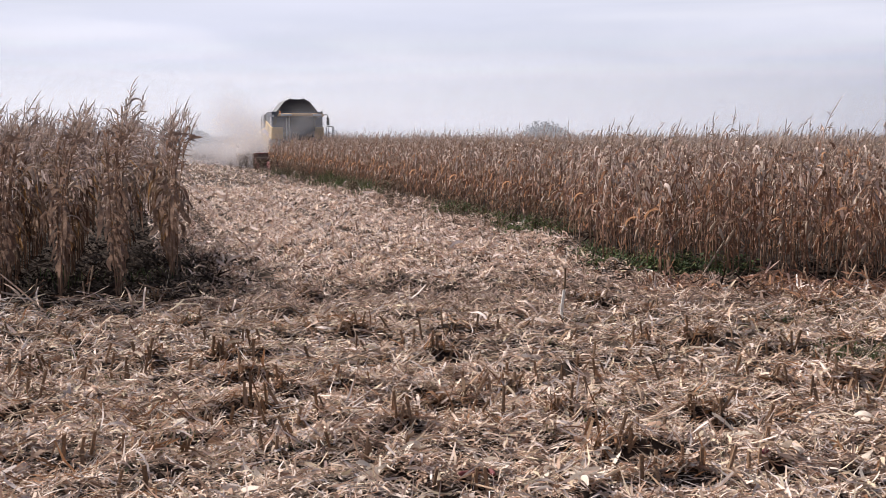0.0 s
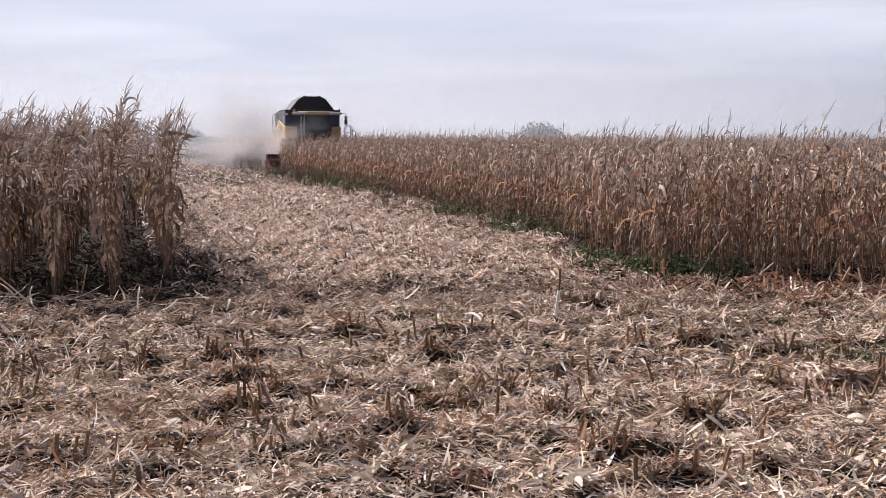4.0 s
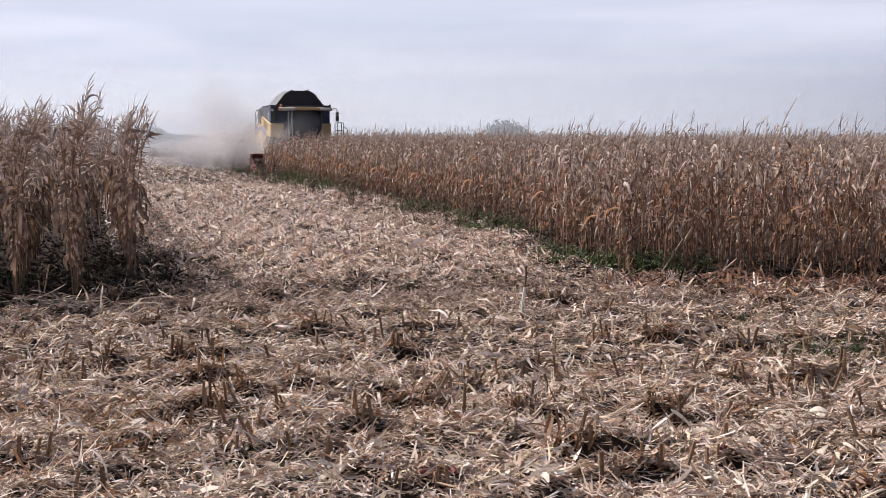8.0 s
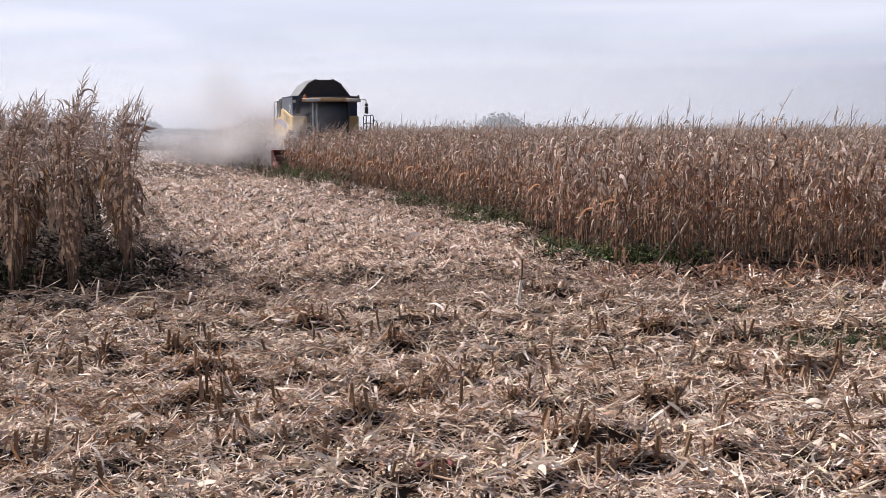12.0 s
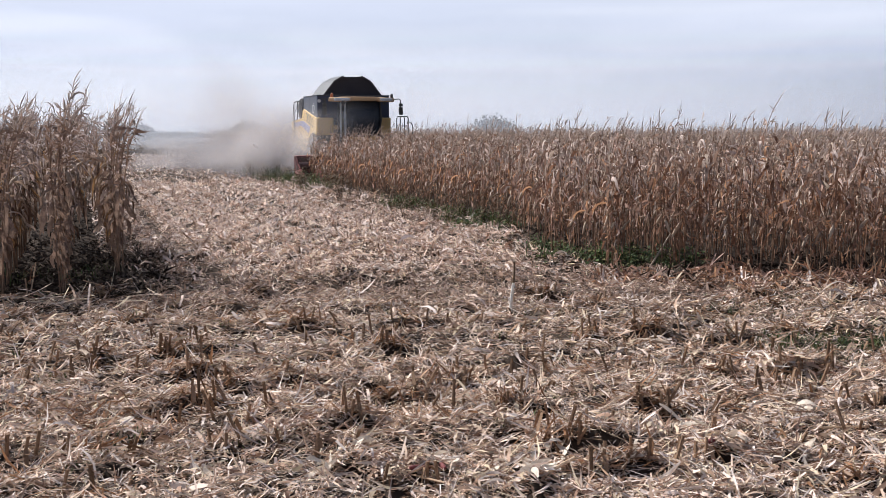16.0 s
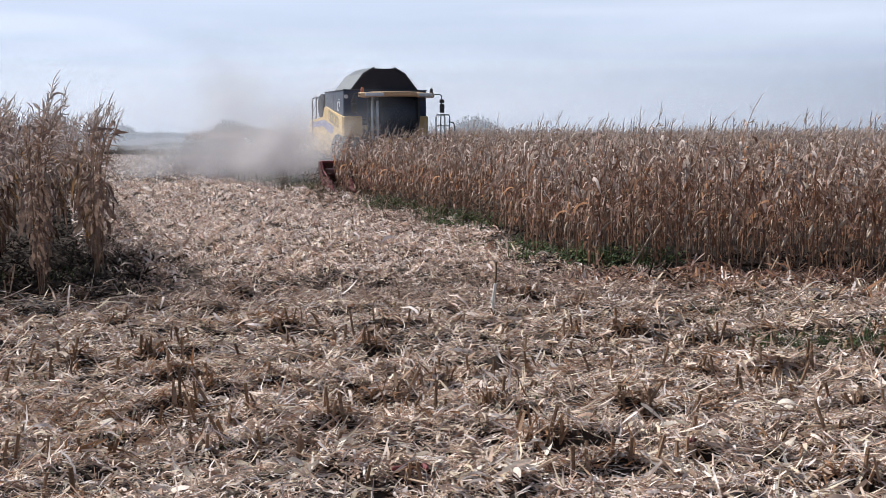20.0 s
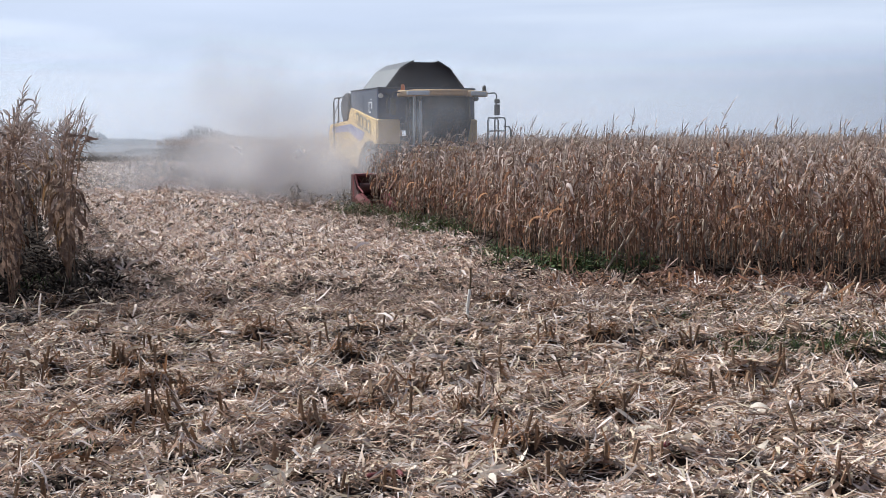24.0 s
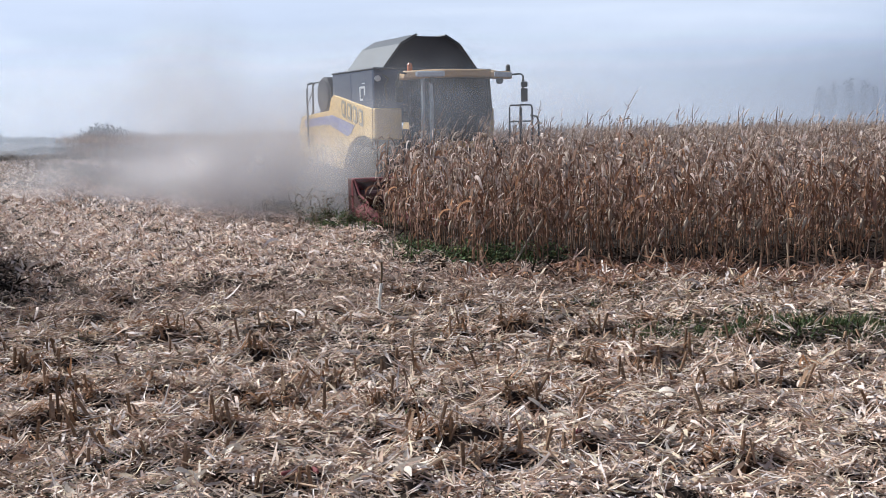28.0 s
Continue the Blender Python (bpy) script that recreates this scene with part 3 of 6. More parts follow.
def build_litter():
    rng = np.random.default_rng(5)
    near, far = Heap(), Heap()

    def scatter(n, y0, y1, size, heap, lo=0.48, hi=0.68):
        y = np.sqrt(rng.uniform(y0 ** 2, y1 ** 2, n))
        x = rng.uniform(-lo * y - 0.5, hi * y + 0.5)
        p = piles(x, y)
        # litter is thinned before the tall crop, so dark soil makes its shade
        bare = np.clip(1.6 - np.abs(y - 13.9) / 0.9, 0, 1) * np.clip((-2.9 - x) / 0.8, 0, 1)
        bare = np.maximum(bare, 0.85 * np.exp(-((x + 1.9) / 1.5) ** 2 - ((y - 6.6) / 0.8) ** 2))
        bare = np.maximum(bare, 0.6 * np.exp(-((x - 4.4) / 0.8) ** 2 - ((y - 8.6) / 0.5) ** 2))
        bare = np.maximum(bare, 0.62 * np.exp(-((x - 5.7) / 1.2) ** 2 - ((y - 9.7) / 0.7) ** 2))
        # thinned again along the crop's edge, where its shade reaches the lane
        beside = x - (LEFT_EDGE - 0.3 * (y - LEFT_FRONT))
        bare = np.maximum(bare, 0.7 * np.clip(1.4 - beside / 1.0, 0, 1) * (y > 13.6) * (y < 30))
        s, c = lane_of(x, y)
        green = np.exp(-((x - 5.9) / 1.6) ** 2 - ((y - 10.3 + 0.35 * (x - 5.9)) / 0.75) ** 2)
        thick = (1 - 0.78 * green) * np.clip((p - 0.12) / 0.3, 0, 1) + 1.0 * ((y > 17) & (c < 0) & (x > LEFT_EDGE - 0.3 * (y - LEFT_FRONT) + 1.2))
        # the lane's litter lies in streaks along the old rows
        streak = 0.55 - 0.45 * np.cos(2 * np.pi * c / 0.75) + 0.16 * np.sin(2 * np.pi * c / 3.1 + 0.7)
        share = np.where((y > 14.5) & (c < 0.3), np.clip(0.02 + 1.3 * streak, 0, 1), 1.0)
        row = (y - 0.02 * x - 6.6 + 0.1) % 0.76  # less lies just before each row of stubble
        share = np.where(y < 14.5, 1 - 0.35 * np.exp(-((np.minimum(row, 0.76 - row)) / 0.13) ** 2), share)
        keep = ~in_left_corn(x, y) & ~in_right_corn(x, y) & (rng.uniform(0, 1, n) < (0.34 * (1 - green) + 0.85 * thick) * (1 - 0.8 * bare) * (1 - 0.86 * pits(x, y)) * share)
        x, y, p = x[keep], y[keep], p[keep]
        k = len(x)
        big = rng.uniform(0, 1, k) < 0.42
        lift = (rng.uniform(0, 1, k) ** 0.8) * (0.004 + 0.085 * p ** 2) * min(size, 1.15)
        m = big
        n1 = int(m.sum())
        v, f = strips(rng, x[m], y[m], size * rng.lognormal(-2.12, 0.5, n1).clip(0, 0.34), size * rng.lognormal(-4.22, 0.55, n1).clip(0, 0.045), lift[m] + 0.006, tilt=0.24, curl=0.55, segs=3)
        heap.add(v, f)
        m = ~big
        n2 = int(m.sum())
        v, f = strips(rng, x[m], y[m], size * rng.lognormal(-2.65, 0.5, n2).clip(0, 0.35), size * rng.lognormal(-4.72, 0.5, n2), lift[m], tilt=0.26, curl=0.4, segs=1)
        heap.add(v, f)

    scatter(160000, 5.2, 10.0, 0.84, near)
    scatter(150000, 10.0, 21.0, 1.1, near)
    scatter(150000, 16.0, 30.0, 1.35, far, 0.45, 0.2)
    scatter(60000, 30.0, 45.0, 2.0, far, 0.42, 0.05)
    x, y = rng.uniform(-16, 16, 60000), rng.uniform(-12, 14, 60000)  # the same litter about the camera's stand
    keep = (np.abs(x) > 0.62 * y + 0.3) | (y < 5.3)
    keep &= ~in_left_corn(x, y)
    x, y = x[keep], y[keep]
    v, f = strips(rng, x, y, rng.lognormal(-2.1, 0.5, len(x)), rng.lognormal(-4.1, 0.5, len(x)), rng.uniform(0, 0.05, len(x)), tilt=0.2, segs=2)
    far.add(v, f)
    scatter(40000, 45.0, 100.0, 2.7, far, 0.42, -0.02)
    # frayed fans of torn husk
    n = 2400
    y = np.sqrt(rng.uniform(5.6 ** 2, 14.5 ** 2, n))
    x = rng.uniform(-0.46 * y, 0.64 * y)
    keep = ~in_left_corn(x, y) & ~in_right_corn(x, y) & (rng.uniform(0, 1, n) > pits(x, y))
    x, y = np.repeat(x[keep], 7), np.repeat(y[keep], 7)
    k = len(x)
    turn = np.repeat(rng.uniform(0, 6.28, k // 7), 7) + rng.normal(0, 0.38, k)
    v, f = strips(rng, x, y, rng.uniform(0.08, 0.24, k), rng.uniform(0.004, 0.018, k), rng.uniform(0.04, 0.08, k), tilt=0.3, curl=0.25, segs=2, angle=turn)
    near.add(v, f)
    # red-brown torn leaves about the clumps
    cl = np.array(CLUMPS)
    pick = rng.integers(0, len(cl), 1700)
    x, y = cl[pick, 0] + rng.normal(0, 0.14, 1700), cl[pick, 1] + rng.normal(0.02, 0.07, 1700)
    v, f = strips(rng, x, y, rng.uniform(0.08, 0.22, 1700), rng.uniform(0.008, 0.025, 1700), rng.uniform(0.0, 0.05, 1700), tilt=0.5, curl=0.5, segs=2)
    torn = Heap()
    torn.add(v, f)
    for q in range(75):
        y0 = math.sqrt(rng.uniform(6.2 ** 2, 14 ** 2))
        x0 = rng.uniform(-0.42, 0.58) * y0
        k = int(rng.integers(10, 34))
        x, y = x0 + rng.normal(0, 0.22, k), y0 + rng.normal(0, 0.12, k)
        if in_left_corn(x, y).any() or in_right_corn(x, y).any():
            continue
        v, f = strips(rng, x, y, rng.uniform(0.08, 0.26, k), rng.uniform(0.008, 0.028, k), rng.uniform(0.02, 0.08, k), tilt=0.4, curl=0.5, segs=2)
        torn.add(v, f, 0 if q % 3 else 1)
    # brown trampled leaves: along both sides of the lane, and where it opens on the headland
    def trampled(x, y):
        keep = (y > 13.0) & ~in_right_corn(x, y) & ~in_left_corn(x, y) & (rng.uniform(0, 1, len(x)) < 0.35 + 0.65 * piles(0.8 * x, 0.8 * y))
        x, y = x[keep], y[keep]
        k = len(x)
        v, f = strips(rng, x, y, rng.uniform(0.09, 0.28, k), rng.uniform(0.010, 0.032, k), rng.uniform(0.02, 0.09, k), tilt=0.3, curl=0.5, segs=2)
        torn.add(v, f, 1)

    s, c = rng.uniform(-8, 34, 12000), -np.abs(rng.normal(0, 1.5, 12000)) - 0.1
    p = TIP[None] + U[None] * s[:, None] + S[None] * (c + bow(s))[:, None]
    trampled(p[:, 0], p[:, 1])
    # beside the tall crop these also darken litter that lies in its shade
    y = rng.uniform(13.5, 34, 5000)
    trampled(LEFT_EDGE - 0.3 * (y - LEFT_FRONT) + np.abs(rng.normal(0, 0.8, 5000)), y)
    trampled(rng.uniform(-4.0, 5.0, 7000), 13.2 + np.abs(rng.normal(0, 2.2, 7000)))
    tagged(torn.done("torn_leaves", [TORN, TRAMPLED]), "red-brown torn leaves about the stubble clumps and the lane", "crop litter", kind="stuff")
    # dark leaves strewn at the foot of the crops, to paint their shade
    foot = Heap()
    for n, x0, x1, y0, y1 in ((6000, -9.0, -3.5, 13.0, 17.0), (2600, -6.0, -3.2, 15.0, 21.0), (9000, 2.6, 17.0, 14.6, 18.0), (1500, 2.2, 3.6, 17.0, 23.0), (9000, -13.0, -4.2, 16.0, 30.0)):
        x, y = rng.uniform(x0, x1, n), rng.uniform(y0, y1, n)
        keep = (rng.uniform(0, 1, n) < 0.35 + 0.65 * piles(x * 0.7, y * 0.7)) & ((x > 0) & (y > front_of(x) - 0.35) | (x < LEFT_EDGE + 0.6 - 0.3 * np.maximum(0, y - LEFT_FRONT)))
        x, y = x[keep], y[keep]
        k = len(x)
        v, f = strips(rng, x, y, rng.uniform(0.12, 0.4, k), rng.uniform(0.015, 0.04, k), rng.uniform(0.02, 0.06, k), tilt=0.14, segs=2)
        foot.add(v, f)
    # a heap of decayed leaves before the short crop
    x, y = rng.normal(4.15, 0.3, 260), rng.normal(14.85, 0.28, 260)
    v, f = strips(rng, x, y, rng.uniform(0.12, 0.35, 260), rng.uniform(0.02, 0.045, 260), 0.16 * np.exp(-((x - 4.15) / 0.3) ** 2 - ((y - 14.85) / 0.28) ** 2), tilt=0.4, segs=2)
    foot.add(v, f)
    # more dark leaves for the tall crop's shade on the lane's edge
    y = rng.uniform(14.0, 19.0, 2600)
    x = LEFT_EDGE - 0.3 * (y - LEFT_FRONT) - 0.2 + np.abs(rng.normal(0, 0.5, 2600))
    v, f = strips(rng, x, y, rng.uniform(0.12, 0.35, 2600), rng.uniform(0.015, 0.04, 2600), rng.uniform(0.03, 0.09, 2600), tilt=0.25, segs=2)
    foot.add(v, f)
    # decayed leaves among the green weeds
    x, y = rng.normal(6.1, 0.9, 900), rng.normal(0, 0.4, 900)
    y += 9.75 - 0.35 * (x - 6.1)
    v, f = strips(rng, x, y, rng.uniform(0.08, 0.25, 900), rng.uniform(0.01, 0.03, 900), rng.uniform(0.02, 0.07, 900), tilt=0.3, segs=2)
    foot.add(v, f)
    tangle = Heap()
    n = 6000
    x = rng.uniform(2.9, 14.5, n)
    y = front_of(x) - 0.2 - np.abs(rng.normal(0, 0.7, n))
    keep = rng.uniform(0, 1, n) < np.clip(1.6 * piles(x * 0.5, y * 0.5) - 0.3, 0.05, 1)
    x, y = x[keep], y[keep]
    k = len(x)
    v, f = strips(rng, x, y, rng.uniform(0.12, 0.42, k), rng.uniform(0.015, 0.045, k), rng.uniform(0, 1, k) ** 2 * 0.13, tilt=0.35, curl=0.7, segs=3)
    tangle.add(v, f)
    n = 1700
    x = rng.uniform(2.9, 14.5, n)
    y = front_of(x) - 0.7 - np.abs(rng.normal(0, 0.6, n))
    x, y = x + 0.25 * np.sin(7 * x), y + 0.15 * np.sin(5 * x)
    v, f = strips(rng, x, y, rng.uniform(0.12, 0.36, n), rng.uniform(0.012, 0.04, n), rng.uniform(0, 1, n) ** 2 * 0.13, tilt=0.35, curl=0.8, segs=3)
    tangle.add(v, f, 1)
    n = 320  # pale stalks and leaf strips flung down before the tall crop
    x, y = rng.uniform(-9.5, -2.9, n), rng.normal(13.75, 0.33, n)
    v, f = strips(rng, x, y, rng.uniform(0.25, 0.8, n), rng.uniform(0.012, 0.035, n), rng.uniform(0.06, 0.13, n), tilt=0.2, curl=0.3, segs=3)
    tangle.add(v, f, 1)
    tagged(tangle.done("fallen_leaves", [LEAF, STRAW]), "tangled fallen maize leaves heaped before the crop", "crop litter", kind="stuff")
    tagged(foot.done("rotten_leaves", [ROTTEN_AND_SHADE]), "dark maize leaves painting the crops' shade on the ground, and decayed ones among the weeds", "crop litter", kind="stuff")
    tagged(near.done("corn_litter", [STRAW]), "pale chopped maize leaves and husks covering the stubble field", "crop litter", kind="stuff")
    tagged(far.done("corn_litter", [CHAFF]), "pale chopped maize straw along the harvested lane", "crop litter", kind="stuff")
    # cut stalks lying about
    kinds = []
    for q in range(8):
        l, r0 = rng.uniform(0.12, 0.42), rng.uniform(0.006, 0.012)
        bm = tube([(-l / 2, 0, 0), (-l * 0.1, rng.normal(0, 0.012), 0.004), (l * 0.2, rng.normal(0, 0.01), 0.004), (l / 2, 0, 0)], r0, 6)
        me = bpy.data.meshes.new("stalk_piece")
        bm.to_mesh(me)
        bm.free()
        me.materials.append(STALKBIT)
        kinds.append(me)
    n = 0
    while n < 280:
        y = float(np.sqrt(rng.uniform(6.2 ** 2, 16 ** 2)))
        x = float(rng.uniform(-0.45, 0.62) * y)
        if in_left_corn(np.array(x), np.array(y)) or in_right_corn(np.array(x), np.array(y)):
            continue
        ob = new("stalk_piece", kinds[int(rng.integers(8))])
        ob.matrix_world = pose(x, y, float(ground_z(x, y)) + 0.05, rng.normal(0, 5), rng.normal(0, 9), rng.uniform(0, 360))
        tagged(ob, "short cut maize stalk lying on the stubble", "stalk", "cut stalks on the ground")
        n += 1


build_litter()


# ---- stubble ----
def stub_mesh(rng, tall):
    """A cut maize stalk with a frayed top and a torn sheath at its side."""
    bm = bmesh.new()
    r = rng.uniform(0.011, 0.016)
    lx, ly = rng.normal(0, 0.12, 2) * tall
    tube([(0, 0, -0.04), (lx * 0.2, ly * 0.2, tall * 0.25), (lx * 0.6, ly * 0.6, tall * 0.65), (lx, ly, tall)], r, 6, bm)
    first = list(bm.verts)
    for k in range(int(rng.integers(2, 5))):
        ring, q, l = int(rng.integers(1, 3)), int(rng.integers(0, 6)), rng.uniform(0.06, 0.17)
        p0, p1 = first[6 * ring + q], first[6 * ring + (q + 1) % 6]
        mid = (p0.co + p1.co) / 2
        a = rng.uniform(0, 6.28)
        out_ = Vector((math.cos(a), math.sin(a), 0))
        side = Vector((-out_.y, out_.x, 0)) * rng.uniform(0.008, 0.018)
        drop = rng.uniform(-0.12, 0.06)
        last = (p0, p1)
        for o, z in ((0.4, 0.03), (0.9, drop)):
            c = mid + out_ * l * o + Vector((0, 0, z))
            nxt = (bm.verts.new(c - side), bm.verts.new(c + side))
            bm.faces.new((last[0], last[1], nxt[1], nxt[0]))
            last = nxt
    me = bpy.data.meshes.new("corn_stub")
    bm.to_mesh(me)
    bm.free()
    me.materials.append(STUB)
    return me


def build_stubble():
    rng = np.random.default_rng(11)
    kinds = [stub_mesh(rng, h) for h in (0.12, 0.14, 0.17, 0.19, 0.21, 0.24, 0.16, 0.13, 0.27, 0.2)]
    spots = []
    for row in np.arange(6.6, 15.2, 0.76):
        x = -row * 0.45
        while x < row * 0.62:
            x += rng.uniform(0.06, 0.22)
            if math.sin(3.4 * x + 3.1 * row) + 0.8 * math.sin(1.3 * x - 2 * row) + rng.normal(0, 0.3) > 0.1:
                y = row + rng.normal(0, 0.05) + 0.02 * x
                if not (in_left_corn(np.array(x), np.array(y)) or in_right_corn(np.array(x), np.array(y))):
                    spots.append((x, y))
    for cx, cy in CLUMPS:
        for k in range(int(rng.integers(3, 6))):
            spots.append((cx + rng.normal(0, 0.1), cy + rng.normal(0.0, 0.04)))
    spots.sort(key=lambda p: math.hypot(*p))
    for i, (x, y) in enumerate(spots[:300]):
        if rng.uniform() < 0.3:
            continue
        ob = new("corn_stub", kinds[int(rng.integers(len(kinds)))])
        ob.matrix_world = pose(x, y, float(ground_z(x, y)), rng.normal(0, 11), rng.normal(0, 11), rng.uniform(0, 360))
        tagged(ob, "short brown cut maize stalk rooted in the stubble field", "stubble", "stubble stalks")
    heap = Heap()
    # the lane's rows, and those under the standing crop
    pts = list(spots[300:])
    for c in np.arange(-7.2, 2 * HALF, 0.75):
        for s in np.arange(-12, 60, 0.21):
            if rng.uniform() < 0.42:
                x, y = lane(s + rng.normal(0, 0.05), c + rng.normal(0, 0.05))
                if y > 15.6 and not in_left_corn(np.array(x), np.array(y)) and not (y < 24 and in_right_corn(np.array(x), np.array(y))):
                    pts.append((x, y))
    p = np.array(pts)
    k = len(p)
    h, r = rng.uniform(0.06, 0.17, k), rng.uniform(0.008, 0.013, k)
    lean = rng.normal(0, 0.45, (k, 2))
    base = np.stack([p[:, 0], p[:, 1], ground_z(p[:, 0], p[:, 1]) - 0.03], -1)
    top = base + np.stack([lean[:, 0] * h, lean[:, 1] * h, h + 0.03], -1)
    corners = np.array(((-1, -1, 0), (1, -1, 0), (1, 1, 0), (-1, 1, 0)))
    v = np.concatenate([base[:, None] + r[:, None, None] * corners, top[:, None] + r[:, None, None] * corners], 1)
    heap.add(v, [[0, 1, 5, 4], [1, 2, 6, 5], [2, 3, 7, 6], [3, 0, 4, 7], [4, 5, 6, 7]])
    tagged(heap.done("stubble_rows", [STUB_FAR]), "rows of short cut maize stubble in the harvested lane", "stubble", kind="stuff")


build_stubble()


# ---- maize plants ----
def ribbon(rng, start, azimuth, length, width, first, last, bend, points, crinkle, wind=0.0, floor=0.04, blunt=False):
    """A dry leaf: it leaves the stalk at one slope, bends over, and hangs; slopes in degrees from upright."""
    v, p = [], np.array(start, dtype=float)
    a, roll = azimuth, rng.normal(0, 1.0)
    step = length / (points - 1)
    for i in range(points):
        u = i / (points - 1)
        k = 1 / (1 + math.exp(-(u - bend) * 11))
        slope = radians(first + (last - first) * k + rng.normal(0, crinkle))
        shape = [0.35, 0.6, 0.95, 1.0, 0.3] if blunt else [0.55, 1.0, 0.9, 0.55, 0.08]
        ww = width * float(np.interp(u, [0, 0.18, 0.5, 0.8, 1], shape))
        side = np.array((-math.sin(a), math.cos(a), 0)) * math.cos(roll)
        out_ = np.array((math.cos(a) * math.cos(slope), math.sin(a) * math.cos(slope), -math.sin(slope))) * math.sin(roll)
        q = (side + out_) * ww
        v += [p - q, p + q]
        p = p + step * np.array((math.sin(slope) * math.cos(a) + wind * u, math.sin(slope) * math.sin(a), math.cos(slope)))
        p[2] = max(p[2], floor)
        a += rng.normal(0, 0.26)
        roll += rng.normal(0, 0.55)
    return v, [[2 * i, 2 * i + 1, 2 * i + 3, 2 * i + 2] for i in range(points - 1)]


def corn_pieces(rng, height, leaves, size, fine=True, tall=False, plume=1.0):
    """A dry maize plant as pieces: name, vertices, four-cornered faces, material number."""
    out = []
    lean = rng.normal(0, 0.02 if tall else 0.05, 2) * height + np.array((0.035, 0.0)) * height
    seg, sides = (6, 4) if fine else (3, 3)
    crook = rng.normal(0, 0.014 if tall else 0.022, (8, 2)) * np.linspace(0, 1, 8)[:, None]

    def axis(t):
        k = np.array([np.interp(t, np.linspace(0, 1, 8), crook[:, q]) for q in (0, 1)])
        return np.array((lean[0] * t ** 2 + 0.07 * height * t ** 6 + k[0], lean[1] * t ** 2 + k[1], height * t * (1 - 0.03 * t ** 6)))

    v, f = [], []
    for i in range(seg + 1):
        t = i / seg
        r = 0.0115 * (1 - 0.65 * t)
        v += [axis(t) + r * np.array((math.cos(2 * math.pi * k / sides), math.sin(2 * math.pi * k / sides), 0)) for k in range(sides)]
    for i in range(seg):
        f += [[i * sides + k, i * sides + (k + 1) % sides, (i + 1) * sides + (k + 1) % sides, (i + 1) * sides + k] for k in range(sides)]
    v[0:sides] = [p - np.array((0, 0, 0.03)) for p in v[0:sides]]
    out.append(("stalk", v, f, 0))
    plane = rng.uniform(0, 2 * math.pi)
    low, span = (0.27, 0.69) if tall else (0.2, 0.75)
    for j in range(leaves):
        t = low + span * (j + rng.uniform(-0.4, 0.4)) / leaves
        a = plane + math.pi * j + rng.normal(0, 0.7)
        l = size * rng.uniform(0.65, 1.2)
        w = rng.uniform(0.018, 0.042) if tall else rng.uniform(0.012, 0.028)
        points = (7 if tall else 6) if fine else 5
        if tall:
            if t > 0.66:  # upper leaves blow over to one side
                a = rng.normal(0, 1.5)
                first, last, bend, wind = rng.uniform(10, 60), rng.uniform(70, 170), rng.uniform(0.2, 0.75), rng.uniform(0.0, 0.35)
                l, w = l * rng.uniform(0.35, 0.75), w * 0.45
            else:
                first, last, bend, wind = rng.uniform(15, 75), rng.uniform(155, 179), rng.uniform(0.03, 0.28), 0.03
                l *= rng.uniform(0.45, 0.9)
            if t < 0.42:
                first, bend, l = rng.uniform(80, 150), 0.05, l * 0.62
        else:
            kind = rng.uniform()
            if t < 0.4:
                l, w = l * 0.7, w * 0.75
            wind = 0.12 if t > 0.6 else 0.0
            if kind < 0.64:  # folded down along the stalk
                first, last, bend = rng.uniform(50, 130), rng.uniform(150, 176), rng.uniform(0.0, 0.2)
            elif kind < 0.8:  # arching
                first, last, bend = rng.uniform(15, 50), rng.uniform(145, 176), rng.uniform(0.12, 0.4)
            else:  # broken short
                first, last, bend = rng.uniform(15, 120), rng.uniform(60, 170), rng.uniform(0.2, 0.7)
                l *= 0.45
        v, f = ribbon(rng, axis(t), a, l, w, first, last, bend, points, 17 if tall else 16, wind, blunt=t < 0.66 and rng.uniform() < 0.75)
        # leaves higher on the stalk more often take the paler material
        out.append(("leaf", v, f, 4 if t + rng.normal(0, 0.14 if tall else 0.26) > (0.62 if tall else 0.68) else 1))
    for j in range(5 if fine else 2):  # torn, curled scraps of leaf
        t, a = rng.uniform(0.3, 0.97), rng.uniform(0, 2 * math.pi)
        v, f = ribbon(rng, axis(t), a, rng.uniform(0.08, 0.26), rng.uniform(0.010, 0.022), rng.uniform(20, 140), rng.uniform(60, 175), 0.4, 3, 20)
        out.append(("leaf", v, f, 2 if rng.uniform() < 0.35 else 4))
    if rng.uniform() < (0.7 if fine else 0.3):
        t, a = rng.uniform(0.32, 0.64), rng.uniform(0, 2 * math.pi)
        d = np.array((math.cos(a), math.sin(a), 0))
        hang = rng.uniform(-1.6, -0.3) if rng.uniform() < 0.8 else 0.5
        go = d * 0.5 + np.array((0, 0, hang))
        go /= np.linalg.norm(go)
        s1 = np.cross(go, (0.1, 0.2, 1.0))
        s1 /= np.linalg.norm(s1)
        s2 = np.cross(go, s1)
        v = []
        for o, r in ((0, 0.01), (0.04, 0.026), (0.1, 0.03), (0.17, 0.02), (0.23, 0.005)):
            v += [axis(t) + d * 0.02 + go * o + r * (math.cos(q) * s1 + math.sin(q) * s2) for q in np.arange(5) * 2 * math.pi / 5]
        out.append(("ear", v, [[5 * i + k, 5 * i + (k + 1) % 5, 5 * i + 5 + (k + 1) % 5, 5 * i + 5 + k] for i in range(4) for k in range(5)], 2))
    # tassel: a spike blown over to one side, with short branches along its foot
    v, f = [], []
    top = axis(1)
